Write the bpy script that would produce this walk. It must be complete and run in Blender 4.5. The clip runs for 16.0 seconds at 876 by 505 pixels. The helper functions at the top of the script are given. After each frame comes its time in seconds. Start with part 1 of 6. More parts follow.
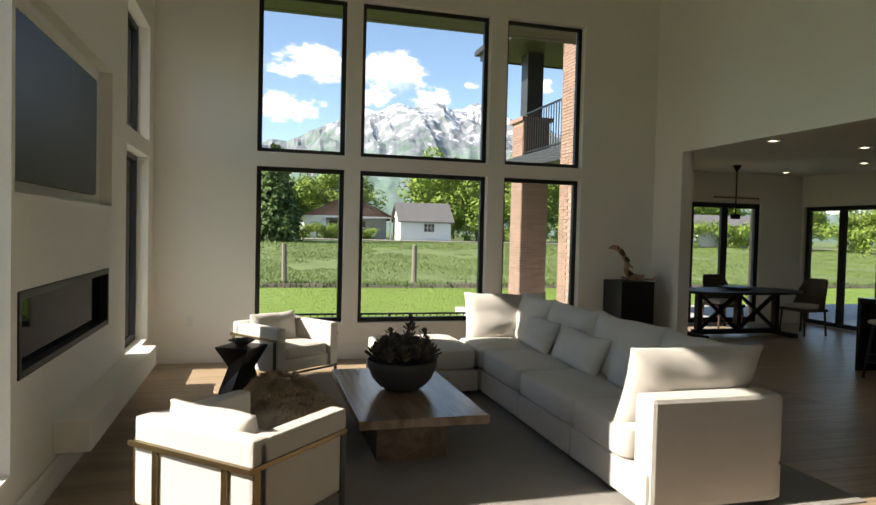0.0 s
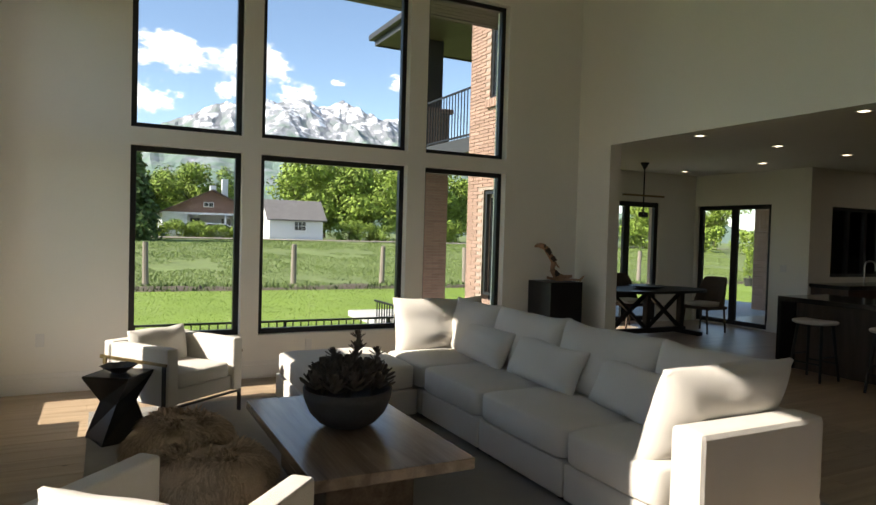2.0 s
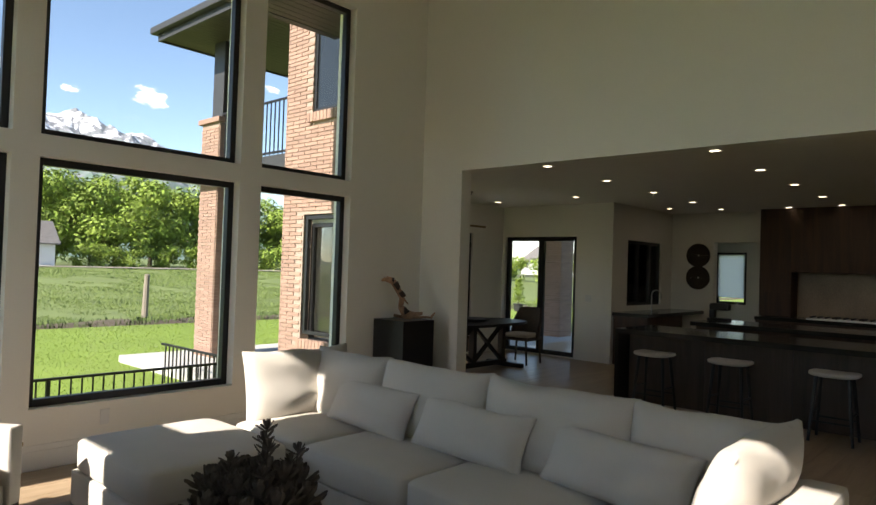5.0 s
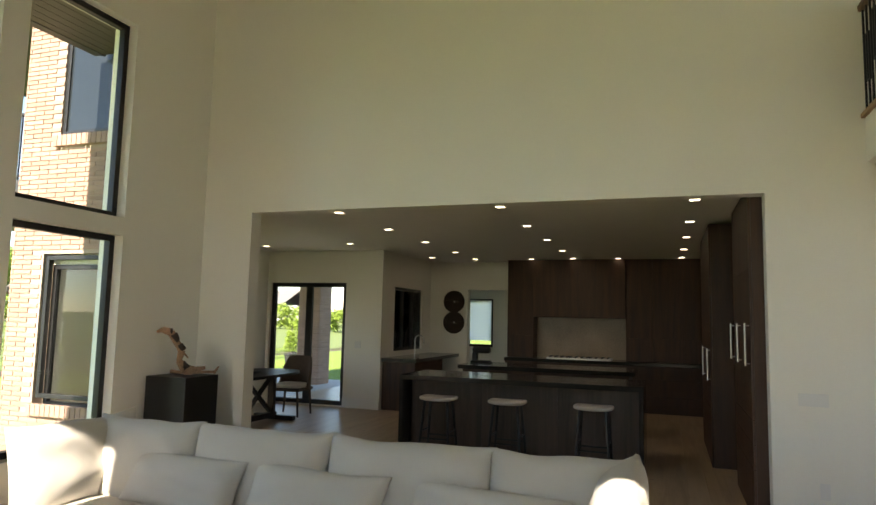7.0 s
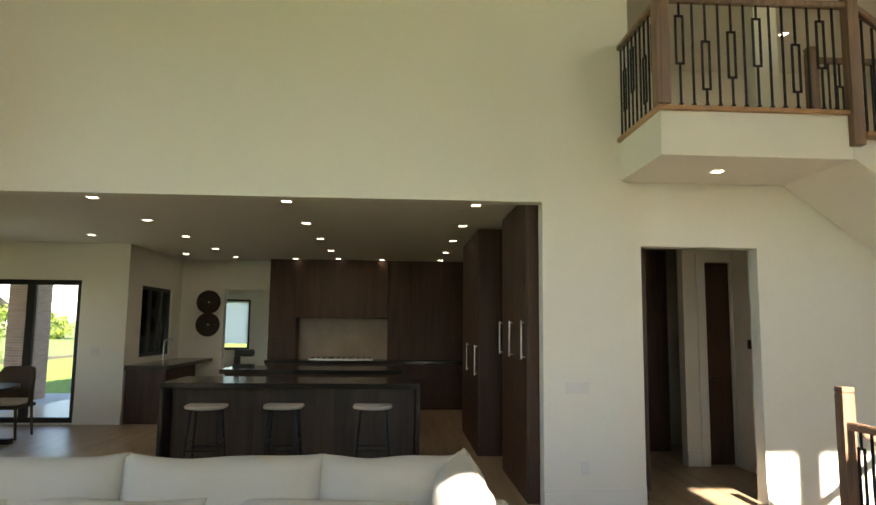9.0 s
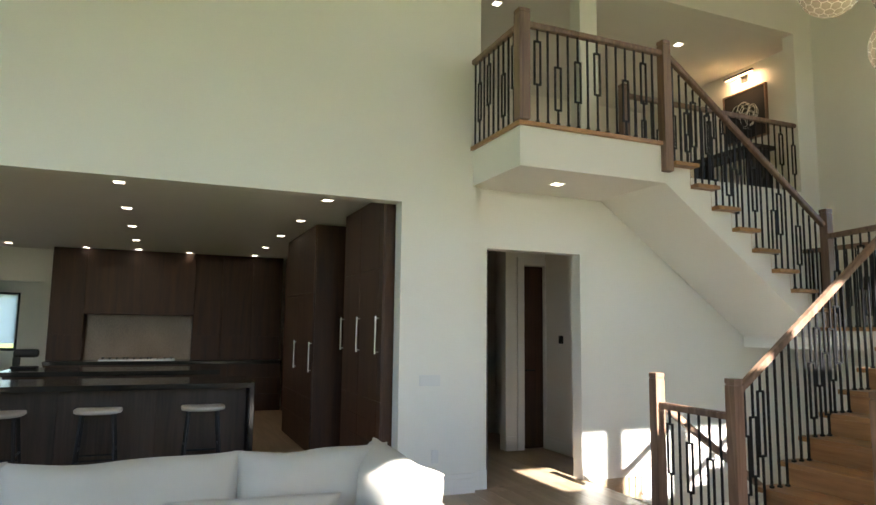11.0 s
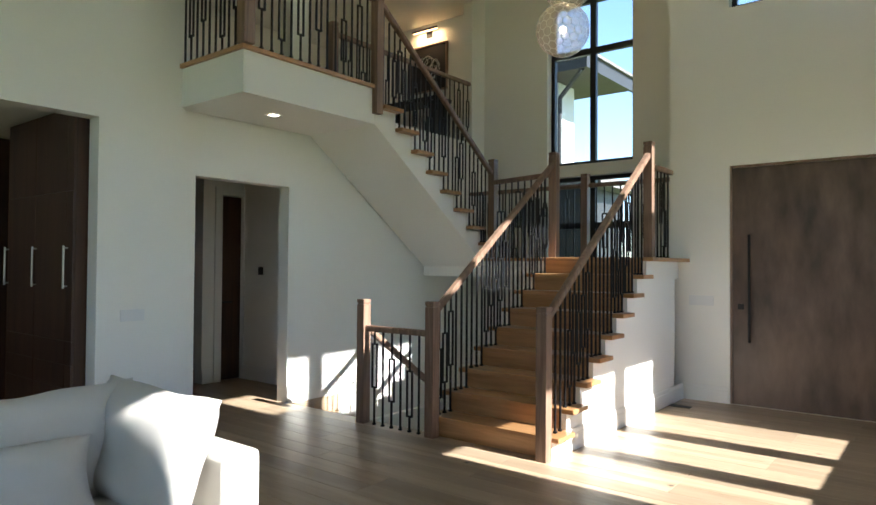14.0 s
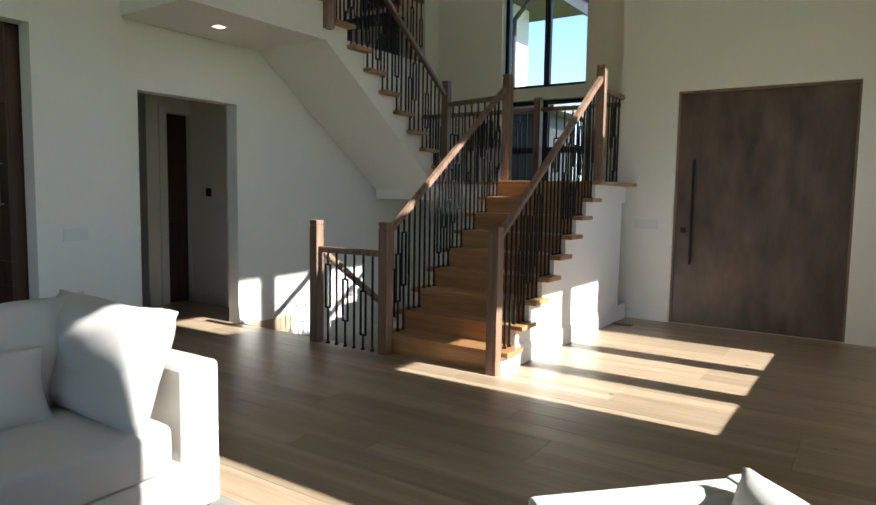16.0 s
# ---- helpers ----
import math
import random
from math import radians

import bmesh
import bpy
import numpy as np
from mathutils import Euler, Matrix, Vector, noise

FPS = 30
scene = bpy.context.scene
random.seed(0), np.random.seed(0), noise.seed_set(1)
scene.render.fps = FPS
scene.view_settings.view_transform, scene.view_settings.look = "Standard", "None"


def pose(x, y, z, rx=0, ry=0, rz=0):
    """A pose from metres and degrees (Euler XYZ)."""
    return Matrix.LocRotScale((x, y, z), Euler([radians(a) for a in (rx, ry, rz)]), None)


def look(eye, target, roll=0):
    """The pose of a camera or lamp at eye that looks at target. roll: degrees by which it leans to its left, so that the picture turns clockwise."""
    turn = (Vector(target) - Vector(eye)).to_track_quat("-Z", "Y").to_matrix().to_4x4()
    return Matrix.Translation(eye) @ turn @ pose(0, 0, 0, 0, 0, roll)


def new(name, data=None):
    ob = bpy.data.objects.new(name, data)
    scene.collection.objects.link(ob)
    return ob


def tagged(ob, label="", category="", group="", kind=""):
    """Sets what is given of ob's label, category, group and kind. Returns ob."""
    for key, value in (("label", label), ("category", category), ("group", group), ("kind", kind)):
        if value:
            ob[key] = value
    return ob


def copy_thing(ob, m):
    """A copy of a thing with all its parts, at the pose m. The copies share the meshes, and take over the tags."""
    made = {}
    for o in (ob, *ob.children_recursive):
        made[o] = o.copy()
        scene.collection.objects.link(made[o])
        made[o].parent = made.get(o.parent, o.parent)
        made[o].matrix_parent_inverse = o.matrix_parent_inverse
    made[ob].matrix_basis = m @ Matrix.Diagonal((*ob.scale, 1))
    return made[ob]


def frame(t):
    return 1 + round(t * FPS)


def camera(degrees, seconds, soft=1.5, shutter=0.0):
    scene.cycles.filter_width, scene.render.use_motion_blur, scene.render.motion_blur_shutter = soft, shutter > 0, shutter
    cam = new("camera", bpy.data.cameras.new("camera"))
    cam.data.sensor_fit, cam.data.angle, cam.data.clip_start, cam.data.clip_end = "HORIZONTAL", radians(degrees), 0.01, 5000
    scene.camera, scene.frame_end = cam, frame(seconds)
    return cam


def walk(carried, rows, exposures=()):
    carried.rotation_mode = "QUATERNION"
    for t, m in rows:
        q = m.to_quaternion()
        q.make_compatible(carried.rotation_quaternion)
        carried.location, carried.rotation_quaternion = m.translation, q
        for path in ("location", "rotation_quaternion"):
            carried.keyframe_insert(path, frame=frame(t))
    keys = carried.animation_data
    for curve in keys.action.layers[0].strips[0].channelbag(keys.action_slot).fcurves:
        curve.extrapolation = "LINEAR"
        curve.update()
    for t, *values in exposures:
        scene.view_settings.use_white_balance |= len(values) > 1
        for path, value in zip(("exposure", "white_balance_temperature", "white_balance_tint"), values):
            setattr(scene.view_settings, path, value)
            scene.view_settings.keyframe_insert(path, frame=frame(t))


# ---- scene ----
cam = camera(67.5, 16.0)
PATH = [
    (0, (1.252, 3.148, 1.583), (1.782, 5.076, 1.521), 1.4),
    (0.5, (1.126, 3.475, 1.584), (1.776, 5.365, 1.521), 1.3),
    (1, (1.096, 3.775, 1.562), (1.828, 5.635, 1.505), 1.4),
    (1.5, (1.047, 4.061, 1.551), (1.844, 5.894, 1.495), 1.4),
    (2, (1.019, 4.286, 1.536), (1.925, 6.068, 1.482), 1.6),
    (2.5, (0.998, 4.526, 1.538), (1.968, 6.274, 1.481), 1.5),
    (3, (0.980, 4.771, 1.544), (2.040, 6.466, 1.489), 1.4),
    (3.2, (0.971, 4.877, 1.548), (2.060, 6.554, 1.492), 1.5),
    (5.3, (0.817, 5.827, 1.588), (2.366, 7.090, 1.661), 1.7),
    (5.5, (0.781, 5.889, 1.590), (2.374, 7.094, 1.680), 1.6),
    (6, (0.698, 6.036, 1.607), (2.405, 7.071, 1.728), 1.6),
    (6.5, (0.655, 6.209, 1.618), (2.456, 7.064, 1.781), 1.4),
    (7, (0.647, 6.371, 1.601), (2.525, 7.028, 1.805), 1.3),
    (7.5, (0.617, 6.510, 1.596), (2.564, 6.910, 1.814), 1.2),
    (8, (0.691, 6.646, 1.588), (2.670, 6.834, 1.809), 0.9),
    (10.5, (0.786, 7.411, 1.530), (2.691, 6.848, 1.759), 0.7),
    (11, (0.827, 7.615, 1.514), (2.660, 6.850, 1.746), 0.7),
    (11.5, (0.744, 7.629, 1.514), (2.481, 6.663, 1.740), 0.5),
    (12, (0.840, 7.856, 1.518), (2.449, 6.685, 1.724), 0.3),
    (12.5, (0.904, 7.922, 1.502), (2.424, 6.635, 1.682), 0.3),
    (13, (0.950, 7.986, 1.506), (2.374, 6.590, 1.647), 0.3),
    (13.5, (0.997, 8.041, 1.504), (2.327, 6.550, 1.594), 0.4),
    (14, (0.991, 8.093, 1.487), (2.232, 6.524, 1.526), 0.4),
    (14.5, (1.006, 8.143, 1.459), (2.176, 6.521, 1.449), 0.5),
    (15, (1.007, 8.159, 1.448), (2.138, 6.511, 1.371), 0.6),
    (15.5, (0.987, 8.159, 1.427), (2.105, 6.507, 1.296), 0.8),
    (16, (0.993, 8.136, 1.424), (2.105, 6.483, 1.246), 0.9),
]
LIGHTING = [(0.0, 1.15, 6900, 11), (3.0, 1.13, 6900, 12), (5.5, 1.38, 7000, 13), (7.0, 2.10, 7400, 12), (8.0, 2.31, 7600, 11), (10.5, 2.68, 6600, 11), (12.5, 2.65, 5900, 9), (14.0, 2.05, 5900, 8), (15.0, 1.72, 6000, 8), (16.0, 1.69, 6000, 8)]
walk(cam, [(t, look(eye, target, roll)) for t, eye, target, roll in PATH], LIGHTING)

# ---- world, sun, exposure ----
world = bpy.data.worlds.new("sky")
scene.world = world
world.use_nodes = True
wn = world.node_tree.nodes
sky = wn.new("ShaderNodeTexSky")
sky.sky_type, sky.sun_disc = "NISHITA", False
sky.sun_elevation, sky.sun_rotation = radians(35.5), radians(270)
sky.altitude, sky.dust_density, sky.ozone_density = 1400, 0.6, 1.5
wn["Background"].inputs["Strength"].default_value = 0.115
world.node_tree.links.new(sky.outputs["Color"], wn["Background"].inputs["Color"])
sun = new("sun", bpy.data.lights.new("sun", "SUN"))
sun.data.energy, sun.data.angle, sun.data.color = 5.0, radians(0.6), (1.0, 0.95, 0.87)
sun.matrix_world = look((-20, 5, 20 * math.tan(radians(35.5))), (0, 5, 0))


# ---- materials ----
def mat(name, color, rough=0.6, metal=0.0, var=0.12, scale=2.0, bump=0.05, bscale=60.0, stretch=(1, 1, 1), coat=0.0, spec=0.5, island=0.0, rnd=0.0):
    m = bpy.data.materials.new(name)
    m.use_nodes = True
    nt = m.node_tree
    n, l = nt.nodes, nt.links
    b = n["Principled BSDF"]
    b.inputs["Roughness"].default_value, b.inputs["Metallic"].default_value = rough, metal
    b.inputs["Coat Weight"].default_value, b.inputs["Specular IOR Level"].default_value = coat, spec
    tc, mp = n.new("ShaderNodeTexCoord"), n.new("ShaderNodeMapping")
    mp.inputs["Scale"].default_value = stretch
    l.new(tc.outputs["Object"], mp.inputs["Vector"])
    big, small = n.new("ShaderNodeTexNoise"), n.new("ShaderNodeTexNoise")
    big.inputs["Scale"].default_value, big.inputs["Detail"].default_value = scale, 5
    small.inputs["Scale"].default_value, small.inputs["Detail"].default_value = bscale, 4
    for t in (big, small):
        l.new(mp.outputs["Vector"], t.inputs["Vector"])
    mix, mul = n.new("ShaderNodeMath"), n.new("ShaderNodeMath")
    mix.operation, mul.operation = "ADD", "MULTIPLY_ADD"
    l.new(big.outputs["Fac"], mix.inputs[0])
    l.new(small.outputs["Fac"], mix.inputs[1])
    mul.inputs[1].default_value, mul.inputs[2].default_value = var * 2, 1 - var * 2
    l.new(mix.outputs[0], mul.inputs[0])
    last = mul.outputs[0]
    for amount, node, sock in ((island, "ShaderNodeNewGeometry", "Random Per Island"), (rnd, "ShaderNodeObjectInfo", "Random")):
        if amount:
            g, f, k = n.new(node), n.new("ShaderNodeMath"), n.new("ShaderNodeMath")
            f.operation, k.operation = "MULTIPLY_ADD", "MULTIPLY"
            f.inputs[1].default_value, f.inputs[2].default_value = amount * 2, 1 - amount
            l.new(g.outputs[sock], f.inputs[0])
            l.new(f.outputs[0], k.inputs[0])
            l.new(last, k.inputs[1])
            last = k.outputs[0]
    vm = n.new("ShaderNodeVectorMath")
    vm.operation = "SCALE"
    vm.inputs[0].default_value = color[:3]
    l.new(last, vm.inputs["Scale"])
    l.new(vm.outputs[0], b.inputs["Base Color"])
    if bump:
        bp = n.new("ShaderNodeBump")
        bp.inputs["Strength"].default_value, bp.inputs["Distance"].default_value = bump, 0.01
        l.new(small.outputs["Fac"], bp.inputs["Height"])
        l.new(bp.outputs[0], b.inputs["Normal"])
    return m


def wood(name, dark, light, rough=0.4, axis=0, rings=9.0, rnd=0.0, coat=0.0, bump=0.08):
    """Wood whose grain runs along the given axis."""
    m = mat(name, light, rough, var=0.0, bump=0, coat=coat)
    nt = m.node_tree
    n, l = nt.nodes, nt.links
    b = n["Principled BSDF"]
    tc, mp, info = n.new("ShaderNodeTexCoord"), n.new("ShaderNodeMapping"), n.new("ShaderNodeObjectInfo")
    s = [rings, rings, rings]
    s[axis] = rings * 0.07
    mp.inputs["Scale"].default_value = s
    add = n.new("ShaderNodeVectorMath")
    add.operation = "MULTIPLY_ADD"
    l.new(info.outputs["Random"], add.inputs[0])
    add.inputs[1].default_value = (37, 53, 71)
    l.new(tc.outputs["Object"], add.inputs[2])
    l.new(add.outputs[0], mp.inputs["Vector"])
    a, f = n.new("ShaderNodeTexNoise"), n.new("ShaderNodeTexNoise")
    a.inputs["Scale"].default_value, a.inputs["Detail"].default_value, a.inputs["Distortion"].default_value = 1.0, 6, 1.2
    f.inputs["Scale"].default_value, f.inputs["Detail"].default_value = 9.0, 3
    l.new(mp.outputs[0], a.inputs["Vector"])
    l.new(mp.outputs[0], f.inputs["Vector"])
    ramp = n.new("ShaderNodeValToRGB")
    ramp.color_ramp.elements[0].color, ramp.color_ramp.elements[1].color = (*dark, 1), (*light, 1)
    ramp.color_ramp.elements[0].position, ramp.color_ramp.elements[1].position = 0.33, 0.64
    mx = n.new("ShaderNodeMath")
    mx.operation = "MULTIPLY_ADD"
    mx.inputs[1].default_value = 0.25
    l.new(f.outputs["Fac"], mx.inputs[0])
    k = n.new("ShaderNodeMath")
    k.operation = "MULTIPLY_ADD"
    k.inputs[1].default_value, k.inputs[2].default_value = 0.8, -0.03
    l.new(a.outputs["Fac"], k.inputs[0])
    l.new(k.outputs[0], mx.inputs[2])
    l.new(mx.outputs[0], ramp.inputs[0])
    col = ramp.outputs[0]
    if rnd:
        g, vs = n.new("ShaderNodeMath"), n.new("ShaderNodeVectorMath")
        g.operation, vs.operation = "MULTIPLY_ADD", "SCALE"
        g.inputs[1].default_value, g.inputs[2].default_value = rnd * 2, 1 - rnd
        l.new(info.outputs["Random"], g.inputs[0])
        l.new(col, vs.inputs[0])
        l.new(g.outputs[0], vs.inputs["Scale"])
        col = vs.outputs[0]
    l.new(col, b.inputs["Base Color"])
    bp = n.new("ShaderNodeBump")
    bp.inputs["Strength"].default_value, bp.inputs["Distance"].default_value = bump, 0.004
    l.new(f.outputs["Fac"], bp.inputs["Height"])
    l.new(bp.outputs[0], b.inputs["Normal"])
    return m


def emitter(name, color, strength):
    m = bpy.data.materials.new(name)
    m.use_nodes = True
    b = m.node_tree.nodes["Principled BSDF"]
    b.inputs["Base Color"].default_value = (*color, 1)
    b.inputs["Emission Color"].default_value, b.inputs["Emission Strength"].default_value = (*color, 1), strength
    return m


def glass(name, tint=(1, 1, 1), rough=0.0):
    m = bpy.data.materials.new(name)
    m.use_nodes = True
    n, l = m.node_tree.nodes, m.node_tree.links
    tr, gl, mx, fr = (n.new("ShaderNodeBsdfTransparent"), n.new("ShaderNodeBsdfGlossy"), n.new("ShaderNodeMixShader"), n.new("ShaderNodeFresnel"))
    tr.inputs[0].default_value, gl.inputs["Roughness"].default_value = (*tint, 1), rough
    fr.inputs["IOR"].default_value = 1.25
    l.new(fr.outputs[0], mx.inputs[0])
    l.new(tr.outputs[0], mx.inputs[1])
    l.new(gl.outputs[0], mx.inputs[2])
    l.new(mx.outputs[0], n["Material Output"].inputs["Surface"])
    return m


M_WALL = mat("warm_white_plaster", (0.86, 0.835, 0.765), 0.85, var=0.02, scale=1.1, bump=0.12, bscale=90)
M_CEIL = mat("ceiling_paint", (0.84, 0.815, 0.75), 0.9, var=0.02, bump=0.1, bscale=120)
M_TRIM = mat("white_trim_paint", (0.85, 0.83, 0.78), 0.5, var=0.02, bump=0.02)
M_OAK = wood("light_oak_floor", (0.285, 0.205, 0.13), (0.405, 0.305, 0.205), 0.38, axis=0, rings=7, rnd=0.17)
M_TREAD = wood("honey_oak_tread", (0.30, 0.15, 0.06), (0.50, 0.27, 0.115), 0.32, axis=0, rings=8, rnd=0.08)
M_RAIL = wood("brown_oak_rail", (0.15, 0.09, 0.06), (0.30, 0.19, 0.13), 0.42, axis=2, rings=14, rnd=0.05)
M_DOOR = mat("walnut_stained_door", (0.108, 0.07, 0.05), 0.42, var=0.75, scale=3.0, bump=0.05, bscale=6.5, stretch=(1.2, 1.2, 0.42))
def knots(m, scale=1.1, size=0.035):
    """Scattered small dark knots on a wood material."""
    n, l = m.node_tree.nodes, m.node_tree.links
    base = n["Principled BSDF"].inputs["Base Color"]
    was = base.links[0].from_socket
    tc, info, add, vor, mr, sc = (n.new("ShaderNodeTexCoord"), n.new("ShaderNodeObjectInfo"), n.new("ShaderNodeVectorMath"), n.new("ShaderNodeTexVoronoi"), n.new("ShaderNodeMapRange"), n.new("ShaderNodeVectorMath"))
    add.operation, sc.operation = "MULTIPLY_ADD", "SCALE"
    l.new(info.outputs["Random"], add.inputs[0])
    add.inputs[1].default_value = (91, 47, 0)
    l.new(tc.outputs["Object"], add.inputs[2])
    l.new(add.outputs[0], vor.inputs["Vector"])
    vor.inputs["Scale"].default_value = scale
    mr.inputs["From Min"].default_value, mr.inputs["From Max"].default_value = size * 0.3, size
    mr.inputs["To Min"].default_value = 0.3
    l.new(vor.outputs["Distance"], mr.inputs["Value"])
    l.new(was, sc.inputs[0])
    l.new(mr.outputs[0], sc.inputs["Scale"])
    l.new(sc.outputs[0], base)


knots(M_OAK, 1.9, 0.055)
M_CAB = wood("dark_walnut_cabinet", (0.028, 0.0105, 0.0048), (0.07, 0.029, 0.013), 0.52, axis=2, rings=6, rnd=0.05)
M_ISL = wood("grey_walnut_island", (0.04, 0.026, 0.018), (0.095, 0.066, 0.047), 0.55, axis=2, rings=6)
M_TABLE = wood("greyed_oak_table", (0.125, 0.088, 0.06), (0.26, 0.19, 0.132), 0.24, axis=1, rings=8)
M_IRON = mat("black_iron", (0.012, 0.012, 0.013), 0.5, 0.3, var=0.1, bump=0.03)
M_FRAME = mat("black_window_frame", (0.012, 0.012, 0.013), 0.45, var=0.1, bump=0.01)
M_BLACK = mat("black_wood", (0.012, 0.011, 0.011), 0.45, var=0.2, bump=0.06, stretch=(1, 1, 0.1))
M_LINEN = mat("off_white_linen", (0.64, 0.605, 0.55), 0.95, var=0.06, scale=4, bump=0.5, bscale=420)
M_LINEN2 = mat("white_boucle", (0.62, 0.59, 0.54), 0.95, var=0.05, scale=5, bump=0.5, bscale=300)
M_BRASS = mat("aged_brass", (0.25, 0.18, 0.09), 0.35, 1.0, var=0.15, bump=0.02)
M_RUG = mat("grey_beige_rug", (0.30, 0.285, 0.26), 1.0, var=0.10, scale=5, bump=0.8, bscale=260)
M_FUR = mat("taupe_sheepskin", (0.46, 0.35, 0.25), 1.0, var=0.25, scale=14, bump=0.3, bscale=120, island=0.25)
M_BOWL = mat("charcoal_stoneware", (0.055, 0.052, 0.05), 0.75, var=0.25, scale=9, bump=0.4, bscale=70)
M_LEAFD = mat("dusty_succulent", (0.105, 0.088, 0.07), 0.7, var=0.3, scale=20, bump=0.1, island=0.3)
M_SCREEN = mat("television_screen", (0.012, 0.013, 0.015), 0.35, var=0.05, bump=0, spec=0.2)
M_FIREGLASS = mat("firebox_glass", (0.008, 0.008, 0.008), 0.05, var=0.0, bump=0, spec=0.03)
M_STONE = mat("black_stone_worktop", (0.02, 0.019, 0.018), 0.14, var=0.35, scale=6, bump=0.02)
M_SPLASH = mat("veined_stone_backsplash", (0.30, 0.225, 0.16), 0.3, var=0.35, scale=3, bump=0.03, stretch=(1, 1, 0.6))
M_STEEL = mat("brushed_steel", (0.55, 0.54, 0.52), 0.3, 1.0, var=0.06, bump=0.02)
M_DRIFT = mat("driftwood", (0.40, 0.235, 0.14), 0.7, var=0.7, scale=9, bump=0.5, bscale=50)
M_BARK = mat("dark_bark", (0.05, 0.035, 0.025), 0.9, var=0.4, scale=9, bump=0.8, bscale=30)
M_RATTAN = mat("woven_rattan", (0.075, 0.052, 0.036), 0.8, var=0.3, scale=30, bump=0.8, bscale=90)
M_SEAT = mat("pale_leather_seat", (0.5, 0.47, 0.43), 0.6, var=0.05, bump=0.1)
M_CANVAS = mat("black_canvas", (0.015, 0.014, 0.014), 0.8, var=0.2, bump=0.2)
M_PAINT = mat("white_brush_paint", (0.75, 0.73, 0.68), 0.7, var=0.1)
M_PLASTIC = mat("white_plastic", (0.78, 0.77, 0.74), 0.4, var=0.01, bump=0)
M_BRICK = mat("tan_brick", (0.30, 0.192, 0.148), 0.9, var=0.15, scale=5, bump=0.3, rnd=0.1, island=0.13)
M_MORTAR = mat("pale_mortar", (0.33, 0.26, 0.215), 0.95, var=0.1, bump=0.2)
M_SOFFIT = wood("stained_soffit_boards", (0.035, 0.026, 0.02), (0.075, 0.055, 0.04), 0.6, axis=0, rings=7)
M_DARKTRIM = mat("dark_bronze_fascia", (0.035, 0.034, 0.035), 0.5, var=0.08, bump=0.01)
M_SIDING = mat("white_siding", (0.68, 0.68, 0.67), 0.7, var=0.05, bump=0.1)
M_SHINGLE = mat("grey_shingle", (0.17, 0.155, 0.15), 0.95, var=0.3, scale=3, bump=0.6, bscale=20, island=0.15)
M_SHINGLE2 = mat("brown_shingle", (0.12, 0.075, 0.06), 0.95, var=0.3, scale=3, bump=0.6, bscale=20, island=0.15)
M_OLDBRICK = mat("red_brown_gable", (0.22, 0.13, 0.10), 0.9, var=0.2, scale=4, bump=0.2)
M_CONC = mat("pale_concrete", (0.46, 0.45, 0.43), 0.9, var=0.12, scale=2, bump=0.2, bscale=40)
M_LAWN = mat("mown_lawn", (0.16, 0.235, 0.028), 0.95, var=0.26, scale=0.5, bump=1.0, bscale=9)
M_FIELD = mat("rough_pasture", (0.135, 0.175, 0.05), 0.95, var=0.4, scale=0.35, bump=1.0, bscale=2.2)
M_EARTH = mat("bare_earth", (0.085, 0.062, 0.042), 0.95, var=0.4, scale=1.5, bump=1.0, bscale=9)
M_ROAD = mat("gravel_road", (0.34, 0.30, 0.25), 0.95, var=0.15, scale=0.4, bump=0.4, bscale=8)
M_ROCK = mat("ditch_stones", (0.13, 0.105, 0.08), 0.95, var=0.35, scale=2, bump=0.6, island=0.4)
M_GRASS = mat("grass_blades", (0.16, 0.24, 0.028), 0.9, var=0.26, scale=0.5, bump=0, island=0.12)
M_GRASS2 = mat("pasture_blades", (0.135, 0.185, 0.045), 0.9, var=0.2, scale=1, bump=0, island=0.35)
M_LEAF = mat("green_leaves", (0.185, 0.26, 0.032), 0.75, var=0.3, scale=0.5, bump=0, island=0.45)
M_LEAF2 = mat("dark_conifer_needles", (0.07, 0.11, 0.025), 0.85, var=0.3, scale=0.5, bump=0, island=0.4)
M_POST = mat("weathered_post", (0.25, 0.21, 0.17), 0.95, var=0.3, scale=5, bump=0.5, stretch=(1, 1, 0.2))
M_CARW = mat("white_car_paint", (0.75, 0.76, 0.78), 0.25, var=0.01, bump=0, coat=0.5)
M_TYRE = mat("black_rubber", (0.02, 0.02, 0.02), 0.8, var=0.1)
M_GLASS = glass("window_glass", (0.97, 0.985, 0.98))
M_BLIND = bpy.data.materials.new("white_roller_blind")
M_BLIND.use_nodes = True
bl = M_BLIND.node_tree
trl = bl.nodes.new("ShaderNodeBsdfTranslucent")
trl.inputs[0].default_value = (0.85, 0.84, 0.82, 1)
bl.links.new(trl.outputs[0], bl.nodes["Material Output"].inputs["Surface"])
M_DARKGLASS = mat("far_window_glass", (0.02, 0.025, 0.03), 0.08, var=0.0, bump=0)


